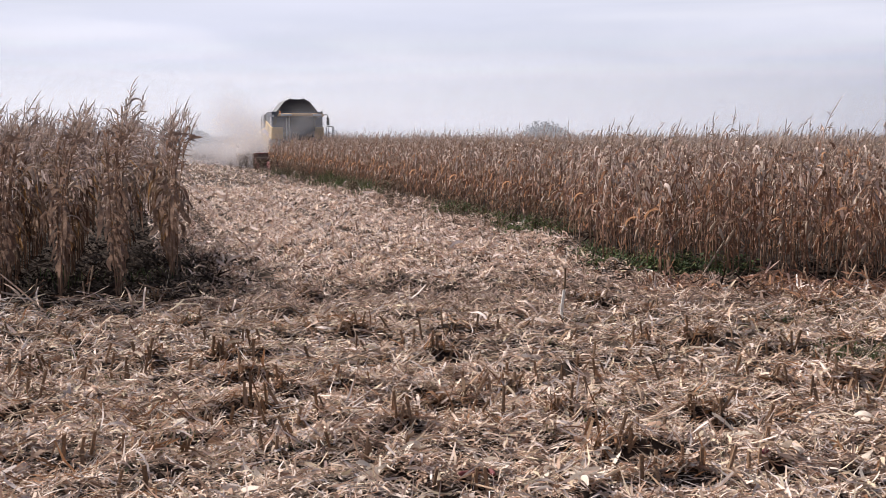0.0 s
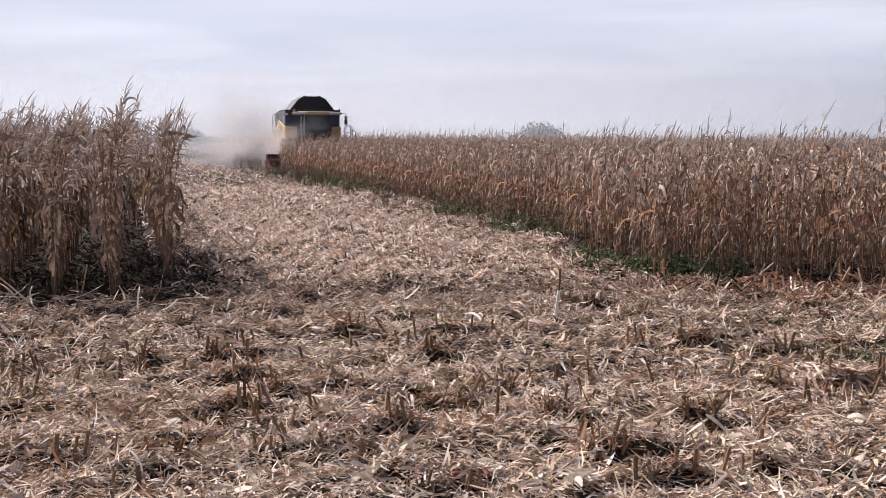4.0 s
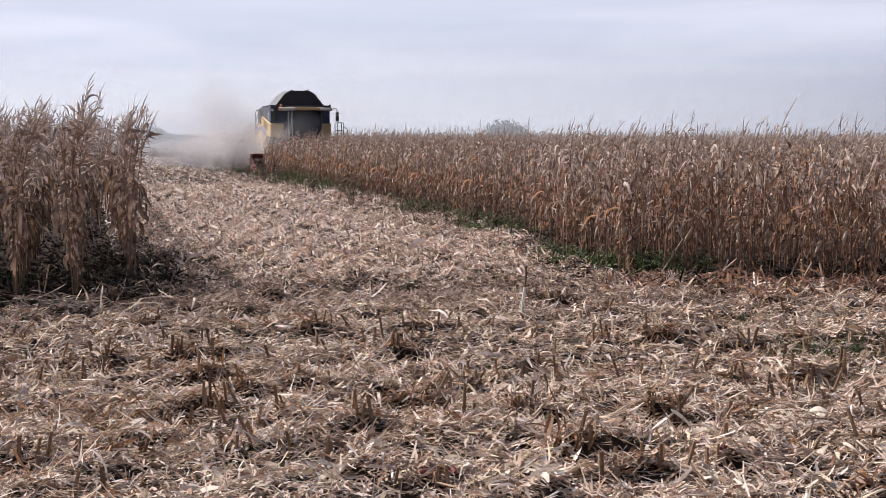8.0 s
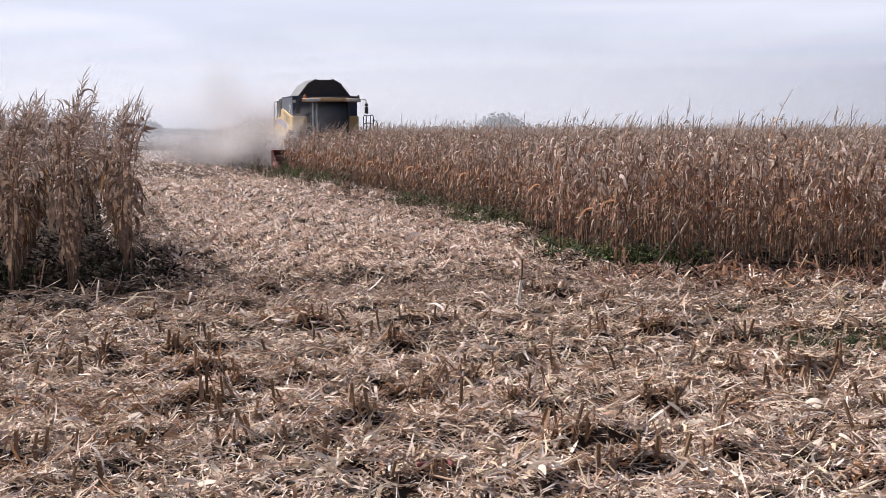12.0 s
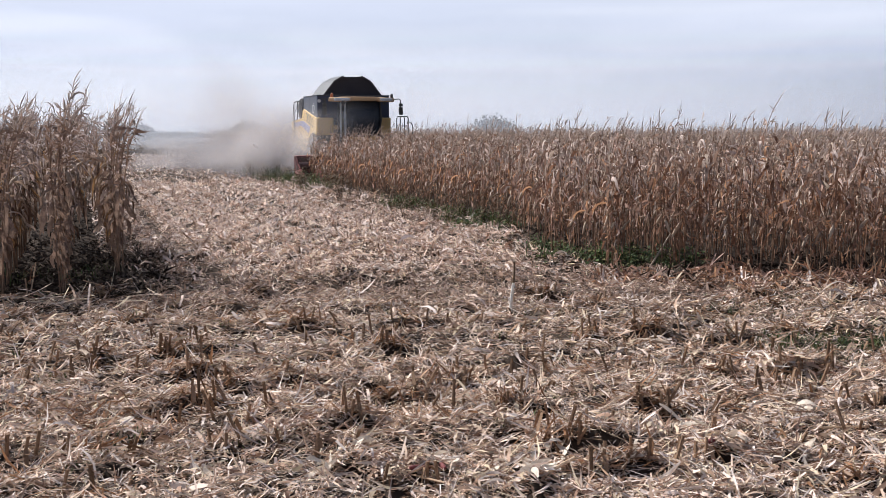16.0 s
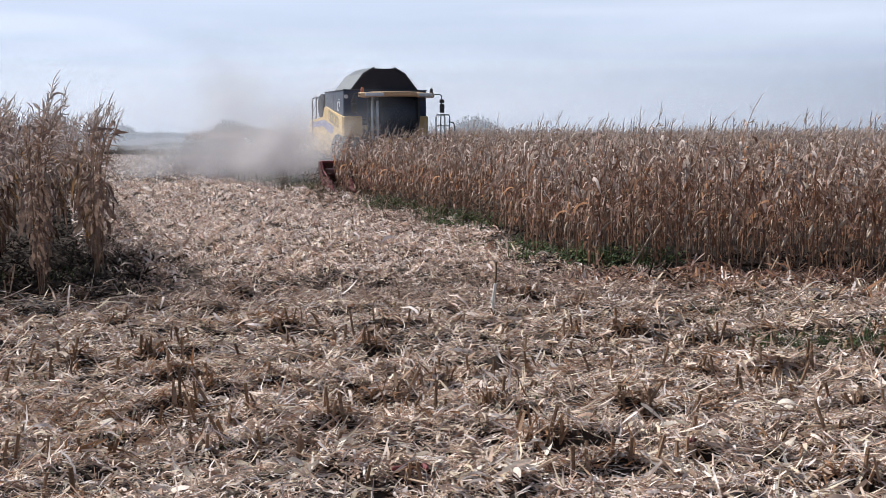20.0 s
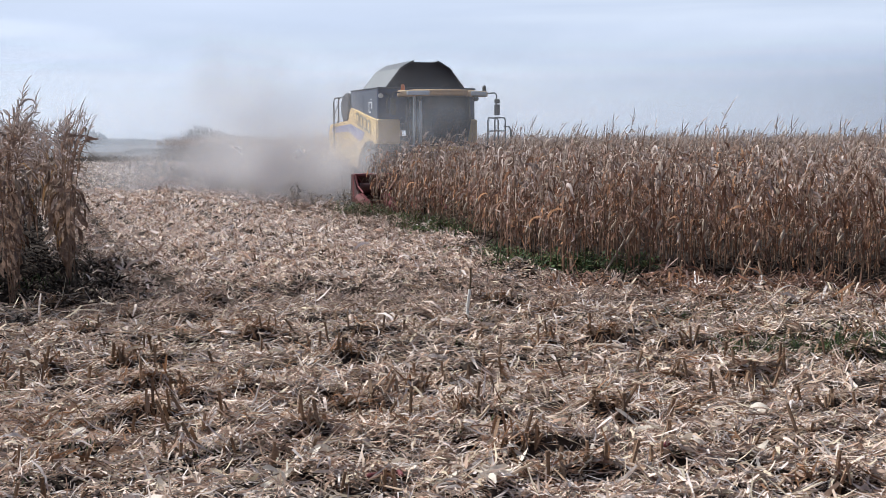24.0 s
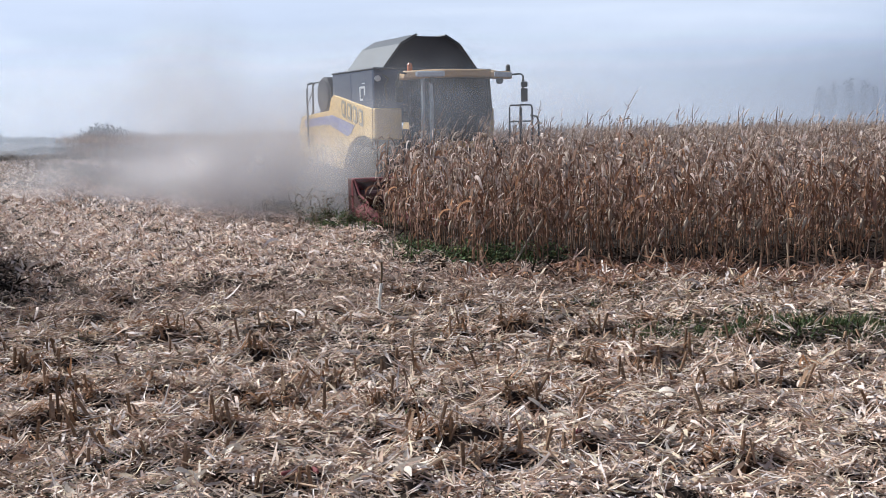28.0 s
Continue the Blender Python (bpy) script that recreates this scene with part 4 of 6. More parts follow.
    for j in range((7 if tall else 6) if fine else 4):
        spike = j == 0
        a = rng.normal(0, 1.2)
        l = plume * (rng.uniform(0.26, 0.4) if spike else rng.uniform(0.07, 0.16)) * (1.05 if tall else 0.66)
        base = top - np.array((0.02, 0, 0.05)) if spike else top + np.array((0.012, 0, 0.03)) * rng.uniform(-1.5, 2.4)
        first, last = (rng.uniform(10, 40), rng.uniform(60, 125)) if spike else (rng.uniform(25, 60), rng.uniform(60, 120))
        tv, tf = ribbon(rng, base, 0.3 * a if spike else a, l, rng.uniform(0.004, 0.007) * (1.0 if fine else 1.7), first, last, rng.uniform(0.5, 0.8), 5 if fine and spike else 3, 6)
        f += [[q + len(v) for q in face] for face in tf]
        v += tv
    out.append(("tassel", v, f, 3))
    return out


def joined(pieces):
    v, f, w, n = [], [], [], 0
    for _, pv, pf, m in pieces:
        v.append(np.array(pv))
        f.append(np.array(pf) + n)
        w += [m] * len(pf)
        n += len(pv)
    return np.concatenate(v), np.concatenate(f), np.array(w)


def tops_only(pieces, low):
    """What shows of a plant deep in the crop: the stalk's top, the upper leaves and the tassel."""
    keep = []
    for name, v, f, m in pieces:
        if name in ("stalk", "tassel") or np.mean([p[2] for p in v]) > low:
            keep.append((name, v, f, m))
    return keep


def plant_many(rng, heap, templates, x, y, base=None, spread=0.08):
    k = len(x)
    if not k:
        return
    kind = rng.integers(0, len(templates), k)
    a, sc = rng.normal(0, 0.6, k), 1 + rng.normal(0, spread, k)
    flip = rng.integers(0, 2, k)
    z = ground_z(x, y) if base is None else base
    for q, (v, f, w) in enumerate(templates):
        m = kind == q
        if not m.any():
            continue
        c, s = np.cos(a[m]), np.sin(a[m])
        lx, ly, lz = v[:, 0], v[:, 1], v[:, 2]
        sy = np.where(flip[m] == 1, -1.0, 1.0)[:, None]
        px = c[:, None] * lx[None] - s[:, None] * ly[None] * sy
        py = s[:, None] * lx[None] + c[:, None] * ly[None] * sy
        vv = np.stack([px * sc[m][:, None] + x[m][:, None], py * sc[m][:, None] + y[m][:, None], lz[None] * sc[m][:, None] + z[m][:, None]], -1)
        heap.add(vv, f, w)


CORN_MATS = [STALK, LEAF, HUSK, TASSEL, LEAF_PALE]
TALL_MATS = [STALK, LEAF_TALL, HUSK, TASSEL, LEAF_TALL_PALE]
trng = np.random.default_rng(3)
PLUMES = (0.7, 1.0, 0.6, 0.9, 1.7, 0.5, 0.8, 1.2)
FULL = [joined(corn_pieces(trng, h, 17, 0.36, True, False, p)) for h, p in zip((2.00, 2.10, 2.15, 2.05, 2.15, 1.97, 2.08, 2.17), PLUMES)]
MEDIUM = [joined(corn_pieces(trng, h, 12, 0.42, False, False, p)) for h, p in zip((2.00, 2.10, 2.15, 2.05, 2.15, 1.97), PLUMES)]
TOPS = [joined(tops_only(corn_pieces(trng, h, 7, 0.55, False, False, p), 1.45)) for h, p in zip((2.00, 2.10, 2.15, 2.05, 2.15, 1.97), PLUMES)]
TALL = [joined(corn_pieces(trng, h, 18, 0.7, True, True)) for h in (2.5, 2.62, 2.45, 2.66, 2.55)]
TALL_MED = [joined(corn_pieces(trng, h, 15, 0.78, False, True)) for h in (2.5, 2.6, 2.45, 2.55)]
TALL_TOPS = [joined(tops_only(corn_pieces(trng, h, 10, 0.78, False, True), 1.0)) for h in (2.35, 2.45, 2.4, 2.5)]


def plant_thing(rng, pieces, mats, label, group):
    base = new("corn_plant")
    for name, v, f, m in pieces:
        ob = quads(name, v, f, [mats[m]], None, base)
        if name == "ear":
            ob["label"] = "dry ear in pale papery husk"
    return tagged(base, label, "maize plant", group)


def build_front_plants():
    """The plants at the two fronts, one by one."""
    rng = np.random.default_rng(21)
    short = [plant_thing(rng, corn_pieces(rng, h, 16, 0.38), CORN_MATS, "dry brown maize plant at the field's cut front", "maize plants at the front of the short crop") for h in (1.95, 2.05, 2.1, 2.0)]
    tall = [plant_thing(rng, corn_pieces(rng, h, 18, 0.7, True, True), TALL_MATS, "tall dry maize plant with long hanging leaves", "tall maize plants beside the lane") for h in (2.52, 2.65, 2.46)]
    places_short = []
    for x in np.arange(3.5, 16.5, 0.17):
        places_short.append((x + rng.normal(0, 0.04), float(front_of(x)) + abs(rng.normal(0, 0.12)) + (0.5 if x < 3.9 else 0)))
    places_tall = []
    for c in np.arange(0, 4.1, 0.82):
        for j in range(6):
            y = float(row_end(c)) + 0.19 * j + rng.normal(0, 0.03)
            places_tall.append((LEFT_EDGE - 0.3 * (y - LEFT_FRONT) - c + rng.normal(0, 0.03), y))
    for kinds, places in ((short, places_short), (tall, places_tall)):
        for i, (x, y) in enumerate(places):
            m = pose(x, y, float(ground_z(x, y)), rng.normal(0, 2), rng.normal(0, 2), rng.normal(0, 40))
            if i < len(kinds):
                kinds[i].matrix_basis = m
            else:
                copy_thing(kinds[int(rng.integers(len(kinds)))], m)


build_front_plants()


def build_fields():
    rng = np.random.default_rng(8)
    # short crop: everything right of the strip, and the strip in front of where the harvester ends
    heap = Heap()
    rows = np.arange(-5.8, 170, 0.75)
    xs, ys = [], []
    for c in rows:
        step = 0.18 if c < 30 else 0.25
        s = np.arange(-75, 94, step)
        s = s + rng.normal(0, 0.04, len(s))
        cc = c + rng.normal(0, 0.05, len(s))
        p = TIP[None] + U[None] * s[:, None] + S[None] * (cc + bow(s))[:, None]
        ok = in_right_corn(p[:, 0], p[:, 1]) & (p[:, 1] > front_of(p[:, 0]) + 0.3) & (p[:, 0] < 70) & (p[:, 1] < 150)
        ok &= ~((cc < 2 * HALF) & (s > 0.0))
        ok &= np.abs(np.arctan2(p[:, 0], p[:, 1])) < 0.85
        xs.append(p[ok, 0]), ys.append(p[ok, 1])
    x, y = np.concatenate(xs), np.concatenate(ys)
    deep = y - front_of(x)
    u = rng.uniform(0, 1, len(x))
    a = (deep < 2.0) | (in_right_corn(x, y) & (y < 24) & (x < 5))
    b = ~a & (deep < 9)
    c1 = ~a & ~b & (y < 45) & (u < 0.48)
    c2 = ~a & ~b & (y >= 45) & (y < 80) & (u < 0.3)
    s, across = lane_of(x, y)
    c3 = ~a & ~b & (y >= 80) & (u < np.where(across < 11, 0.75, 0.22))
    for m, tpl in ((a, FULL), (b, MEDIUM), (c1 | c2, TOPS), (c3, TOPS)):
        plant_many(rng, heap, tpl, x[m], y[m])
    tagged(heap.done("corn_field", CORN_MATS), "standing field of dry brown maize", "maize field", kind="stuff")
    # tall crop beside the lane
    heap = Heap()
    xs, ys = [], []
    for c in np.arange(0.0, 22, 0.82):
        yy = np.arange(float(row_end(c)) + (1.15 if c < 4.0 else 0.0), 60, 0.19)
        yy = yy + rng.normal(0, 0.04, len(yy))
        xs.append(LEFT_EDGE - 0.3 * (yy - LEFT_FRONT) - c + rng.normal(0, 1, len(yy)) * np.clip(0.04 * (yy - LEFT_FRONT - 7.0), 0.03, 0.26))
        ys.append(yy)
    x, y = np.concatenate(xs), np.concatenate(ys)
    near = (y < LEFT_FRONT + 2) & (x > -12)
    mid = ~near & (((y < LEFT_FRONT + 6) & (x > -15)) | ((rng.uniform(0, 1, len(x)) < np.where(y < 30, 0.34, 0.12)) & (x > -26)))
    plant_many(rng, heap, TALL, x[near], y[near])
    plant_many(rng, heap, TALL_MED, x[mid], y[mid])
    rest = ~near & ~mid & (rng.uniform(0, 1, len(x)) < 0.3)
    plant_many(rng, heap, TALL_TOPS, x[rest], y[rest])
    tagged(heap.done("tall_corn_field", TALL_MATS), "standing field of tall dry maize beside the lane", "maize field", kind="stuff")


build_fields()

SLICE = 1.0
slices = []


def build_strip():
    """The strip that the harvester takes during the clip: slices across it, each pulled down by the header as it passes."""
    rng = np.random.default_rng(17)
    kinds = []
    for q in range(5):
        heap = Heap()
        for c in np.arange(0.62, 2 * HALF - 0.1, 0.75):
            yy = np.arange(0.05, SLICE, 0.17)
            yy = yy + rng.normal(0, 0.03, len(yy))
            xx = c + rng.normal(0, 0.06, len(yy))
            plant_many(rng, heap, FULL if c < 2.4 else MEDIUM, xx, yy, np.zeros(len(yy)))
        kinds.append(heap.done("corn_slice", CORN_MATS))
        scene.collection.objects.unlink(kinds[-1])
    for i in range(47):
        s = i * SLICE
        ob = new("corn_strip", kinds[i % 5].data)
        x, y = lane(s, 0)
        ob.matrix_world = pose(x, y, 0, 0, 0, HEADING)
        tagged(ob, "strip of dry standing maize being taken by the harvester", "maize", kind="stuff")
        slices.append((s, ob))
    for k in kinds:
        bpy.data.objects.remove(k)


build_strip()


# ---- weeds ----
def blades(rng, heap, cx, cy, n, rad, tall, which=0, wide=0.006, stretch=(1.0, 1.0)):
    x, y = cx + rng.normal(0, rad, n) * stretch[0], cy + rng.normal(0, rad, n) * stretch[1]
    a, h = rng.uniform(0, 6.28, n), tall * rng.uniform(0.4, 1.1, n)
    out = h * rng.uniform(0.15, 0.8, n)
    w = wide * rng.uniform(0.7, 1.6, n)
    d = np.stack([np.cos(a), np.sin(a)], -1)
    p = np.stack([-np.sin(a), np.cos(a)], -1)
    z = ground_z(x, y)
    rows = []
    for o, u, ww in ((0, -0.02, 1), (0.3, 0.6, 1), (1.0, 0.95, 0.3)):
        c = np.stack([x + d[:, 0] * out * o, y + d[:, 1] * out * o, z + h * u], -1)
        off = np.stack([p[:, 0] * w * ww, p[:, 1] * w * ww, 0 * w], -1)
        rows += [c - off, c + off]
    heap.add(np.stack(rows, 1), [[0, 1, 3, 2], [2, 3, 5, 4]], which)


def bushy(rng, heap, cx, cy, n, rad, tall):
    """Low broad-leaved weeds: many small leaves spread over a loose, uneven clump."""
    m = max(3, n // 26)
    px, py, ph = cx + rng.normal(0, rad, m), cy + rng.normal(0, rad, m), tall * rng.uniform(0.35, 1.15, m)
    pick = rng.integers(0, m, n)
    u = rng.uniform(0.08, 1.0, n)
    spread = 0.13 * (1.1 - 0.7 * u)
    x, y = px[pick] + rng.normal(0, 1, n) * spread, py[pick] + rng.normal(0, 1, n) * spread
    z = ground_z(x, y) + ph[pick] * u
    a, l = rng.uniform(0, 6.28, n), rng.uniform(0.035, 0.085, n)
    w, dip = l * rng.uniform(0.22, 0.4, n), rng.normal(0.1, 0.45, n)
    d, e = np.stack([np.cos(a), np.sin(a), dip], -1), np.stack([-np.sin(a), np.cos(a), rng.normal(0, 0.4, n)], -1)
    c = np.stack([x, y, z], -1)
    v = np.stack([c, c + d * (l * 0.5)[:, None] - e * w[:, None], c + d * l[:, None] - np.array((0, 0, 0.2)) * l[:, None], c + d * (l * 0.5)[:, None] + e * w[:, None]], 1)
    heap.add(v, [[0, 1, 2, 3]])


def wither(rng, s, c, h):
    """A withered weed: a few leaning stems and small shrivelled leaves."""
    x, y = lane(s, c)
    base = new("withered_weed")
    base.matrix_world = pose(x, y, float(ground_z(x, y)))
    for k in range(int(rng.integers(3, 6))):
        a, l = rng.uniform(0, 6.28), h * rng.uniform(0.6, 1.0)
        o = rng.uniform(0.1, 0.35)
        bm = tube([(0, 0, -0.03), (math.cos(a) * o * 0.3, math.sin(a) * o * 0.3, l * 0.4), (math.cos(a) * o, math.sin(a) * o, l * 0.8), (math.cos(a) * o * 1.3 + 0.05, math.sin(a) * o * 1.3, l)], 0.006, 5)
        part("stem", bm, WEED, base)
    lf = Heap()
    n = 90
    a, z = rng.uniform(0, 6.28, n), h * rng.uniform(0.1, 1.0, n)
    o = rng.uniform(0.05, 0.32, n) * (0.4 + 0.6 * z / h)
    cx, cy = np.cos(a) * o, np.sin(a) * o
    v = np.stack([np.stack([cx + np.cos(a) * e, cy + np.sin(a) * e, z + dz], -1) + q * np.stack([-np.sin(a), np.cos(a), 0 * a], -1) for e, dz, q in ((0, 0, 0.016), (0, 0, -0.016), (0.11, -0.04, -0.008), (0.11, -0.04, 0.008))], 1)
    lf.add(v, [[0, 1, 2, 3]])
    lf.done("leaves", [WEED], base)
    tagged(base, "tall dark withered weed standing by the lane", "weed", "withered weeds")


def build_weeds():
    rng = np.random.default_rng(31)
    heap = Heap()
    # between the lane's old edge and the header's line
    for x, y, n, r, h in ((0.3, 30.3, 240, 0.4, 0.42), (0.6, 29.0, 220, 0.4, 0.4), (0.9, 28.0, 90, 0.4, 0.3), (1.5, 26.4, 110, 0.4, 0.32), (1.8, 25.3, 220, 0.4, 0.38), (2.2, 24.2, 220, 0.35, 0.38), (2.5, 22.9, 140, 0.35, 0.32), (1.7, 24.0, 120, 0.3, 0.25),
                          (-5.3, 48.0, 300, 0.45, 0.7), (-4.6, 45.6, 260, 0.5, 0.6), (-3.9, 43.2, 240, 0.5, 0.55), (-3.3, 41.2, 240, 0.45, 0.55), (-2.5, 38.2, 160, 0.5, 0.45), (-8.8, 57.5, 160, 0.5, 0.6), (-7.0, 52.0, 120, 0.5, 0.5)):
        bushy(rng, heap, x, y, 3 * n, 0.8 * r, 0.85 * h)
        blades(rng, heap, x, y, n // 3, r, h, 0, 0.008)
    for x, y, n, r, h in ((3.2, 17.6, 260, 0.35, 0.35), (3.7, 16.9, 260, 0.3, 0.35), (4.4, 16.3, 200, 0.3, 0.3), (2.8, 19.3, 160, 0.3, 0.3)):
        bushy(rng, heap, x, y, 4 * n, r, 0.9 * h)
        blades(rng, heap, x, y, n // 3, r, h, 0, 0.006)
    for x, y, n, r, h in ((4.3, 11.1, 200, 0.5, 0.09), (4.7, 10.6, 420, 0.35, 0.11), (4.4, 10.1, 160, 0.3, 0.08), (5.0, 10.9, 520, 0.4, 0.12), (5.6, 10.65, 900, 0.3, 0.14), (6.4, 10.4, 1000, 0.4, 0.15), (7.3, 10.0, 700, 0.4, 0.14), (4.6, 12.6, 330, 0.4, 0.09), (6.0, 11.3, 220, 0.5, 0.08), (4.9, 13.4, 200, 0.4, 0.1),
                          (5.3, 10.2, 420, 0.5, 0.1), (6.0, 9.9, 520, 0.55, 0.1), (6.8, 9.5, 520, 0.5, 0.11), (5.6, 9.5, 220, 0.5, 0.08), (6.4, 9.1, 200, 0.5, 0.08), (7.4, 9.2, 260, 0.5, 0.1)):
        blades(rng, heap, x, y, n, r, h, 0, 0.005, (1.1, 0.5))
    for i in range(70):
        y = rng.uniform(7, 15)
        blades(rng, heap, rng.uniform(-0.4, 0.5) * y, y, 14, 0.08, 0.09, 0, 0.004)
    for i in range(16):
        x = rng.uniform(-9, LEFT_EDGE)
        blades(rng, heap, x, LEFT_FRONT + rng.uniform(0, 1.5), 20, 0.2, 0.25, 0, 0.006)
    tagged(heap.done("green_weeds", [GRASS]), "low green grass and weeds among the maize stubble", "weeds", kind="stuff")
    # tall withered weeds left standing along the lane
    for s, c, h in ((2.3, -1.1, 0.95), (3.4, -1.5, 0.7), (6.0, -1.6, 0.8), (10.5, -1.4, 0.9), (14.0, -0.9, 0.8), (18.5, -1.0, 0.9), (26.0, -1.6, 0.9), (26.6, -0.3, 0.9), (29.5, -0.5, 1.0), (31.0, -0.7, 1.0), (32.5, -0.6, 0.9), (35.2, -0.7, 1.0), (17.8, -0.3, 0.8), (16.0, -0.4, 0.7), (15.1, -0.3, 0.7), (2.6, -0.6, 0.7), (30.0, -1.0, 1.0),
                    (33.5, -1.5, 0.9), (34.2, -0.8, 1.0), (37.0, -1.2, 0.8), (41.0, -1.0, 0.9), (46.5, -0.9, 1.0), (48.0, -0.4, 1.1), (47.0, -0.3, 1.1), (45.5, -0.5, 1.0), (44.5, -0.2, 1.1), (43.6, -0.7, 0.9), (42.4, -0.2, 1.1), (40.2, -0.4, 1.0), (38.6, -0.3, 0.9), (49.3, -0.8, 1.0), (50.6, -0.5, 1.1), (48.4, -1.0, 1.1), (47.6, -0.7, 1.2), (49.0, -0.3, 1.2), (46.2, -0.4, 1.1), (42.8, -0.9, 0.9), (43.2, -0.5, 1.0), (41.6, -0.6, 0.9), (36.0, -0.3, 0.9), (2.0, -0.5, 0.8), (4.4, -0.8, 0.8), (-0.4, -0.35, 0.7), (0.3, -0.25, 0.8), (0.9, -0.4, 0.75), (-1.0, -0.2, 0.6)):
        wither(rng, s, c, h)
    for s in np.arange(4.8, 40, 0.75):
        if rng.uniform() < 0.62:
            wither(rng, s + rng.normal(0, 0.25), rng.uniform(-1.3, -0.25), rng.uniform(0.45, 0.85))
    for s in np.arange(51.5, 95, 1.7):
        wither(rng, s + rng.normal(0, 0.5), rng.uniform(-0.7, 0.3), rng.uniform(0.7, 1.05))


build_weeds()


def build_marked_litter():
    """Single pieces that stand out."""
    stake = new("broken_stalk")
    x, y = 1.47, 12.85
    stake.matrix_world = pose(x, y, float(ground_z(x, y)), 0, 3, 0)
    part("lower_stalk", tube([(0, 0, -0.03), (0.0, 0, 0.2), (0.015, 0, 0.40)], 0.02, 8), BLEACHED, stake, "bleached lower stalk")
    part("upper_stalk", tube([(0.015, 0, 0.38), (0.02, 0, 0.52), (0.012, 0, 0.67)], 0.012, 8), WEED, stake, "dark upper stalk")
    tagged(stake, "upright broken maize stalk, bleached below and dark above", "stalk")
    for x, y, a, l, r, tilt in ((-0.86, 10.5, 55, 0.94, 0.011, 3), (-0.33, 9.76, 62, 0.6, 0.011, 10), (2.66, 10.4, -50, 0.4, 0.02, 3), (-3.05, 10.25, -60, 0.45, 0.022, 3), (5.6, 15.0, 55, 0.9, 0.012, 30), (6.4, 14.8, 130, 0.8, 0.012, 26), (3.9, 15.75, 50, 1.0, 0.014, 34)):
        ob = new("stalk_length")
        ob.matrix_world = pose(x, y, float(ground_z(x, y)) + (0.1 if tilt < 20 else 0.03), 0, -tilt, a)
        part("stem", tube([(-l / 2 if tilt < 20 else 0, 0, 0), (0.1 * l, 0.01, 0.01), (l / 2 if tilt < 20 else l, 0, 0)], r, 6), HUSK, ob)
        tagged(ob, "pale dry maize stalk lying across the stubble", "stalk", "loose stalks")
    rng = np.random.default_rng(41)
    # broken stalks standing before the crop
    for k in range(34):
        x = rng.uniform(3.2, 11.5)
        y = float(front_of(x)) - abs(rng.normal(0, 0.7)) - 0.1
        if k % 6 == 0:
            x, y = rng.uniform(-7, -3.6), LEFT_FRONT - rng.uniform(0.1, 0.9)
        ob = new("snapped_stalk")
        ob.matrix_world = pose(x, y, float(ground_z(x, y)), rng.normal(0, 14), rng.normal(0, 14), rng.uniform(0, 360))
        h = rng.uniform(0.25, 0.62)
        part("stem", tube([(0, 0, -0.04), (0.01, 0, h * 0.5), (0.03, 0.01, h)], rng.uniform(0.010, 0.015), 6), STALKBIT, ob)
        for q in range(int(rng.integers(1, 4))):
            v, f = strips(rng, np.array([0.0]), np.array([0.0]), rng.uniform(0.15, 0.3, 1), rng.uniform(0.02, 0.04, 1), np.array([0.0]), tilt=0.8, segs=4)
            v = v[0] - v[0].mean(0) + np.array((rng.normal(0, 0.04), rng.normal(0, 0.04), h * rng.uniform(0.4, 0.9)))
            quads("leaf", v, f, [LEAF], None, ob)
        tagged(ob, "snapped dry maize stalk standing before the crop", "stalk", "snapped stalks")
    for x, y in ((0.62, 6.75), (0.35, 6.9), (1.0, 6.8), (2.35, 7.0), (-0.5, 6.8), (1.6, 7.1), (2.9, 7.3), (3.3, 8.0), (-2.2, 8.1), (0.1, 8.3), (0.9, 6.55), (1.5, 6.6), (2.0, 6.5), (-1.2, 6.7), (2.7, 6.6), (3.4, 6.9), (1.2, 7.2), (-0.2, 7.3), (3.9, 6.7), (2.2, 7.6)):
        pile = new("husk_pile")
        pile.matrix_world = pose(x, y, float(ground_z(x, y)))
        for k in range(7):
            n = 1
            v, f = strips(rng, np.array([rng.normal(0, 0.06)]), np.array([rng.normal(0, 0.05)]), rng.uniform(0.1, 0.24, n), rng.uniform(0.02, 0.06, n), np.full(n, 0.05), segs=5)
            quads("husk", v[0], f, [HUSK_PALE], None, pile)
        tagged(pile, "little heap of papery maize husks", "crop litter", "husk heaps")
    for x, y, a in ((0.17, 6.72, 30), (0.32, 6.76, 100), (2.2, 6.95, 60)):
        ob = part("corn_cob", lathe([(-0.08, 0.008), (-0.06, 0.017), (0.03, 0.02), (0.08, 0.01)], 8), RED)
        ob.matrix_world = pose(x, y, float(ground_z(x, y)) + 0.06, 0, 8, a)
        tagged(ob, "bare dark red maize cob on the litter", "cob", "loose cobs")


build_marked_litter()


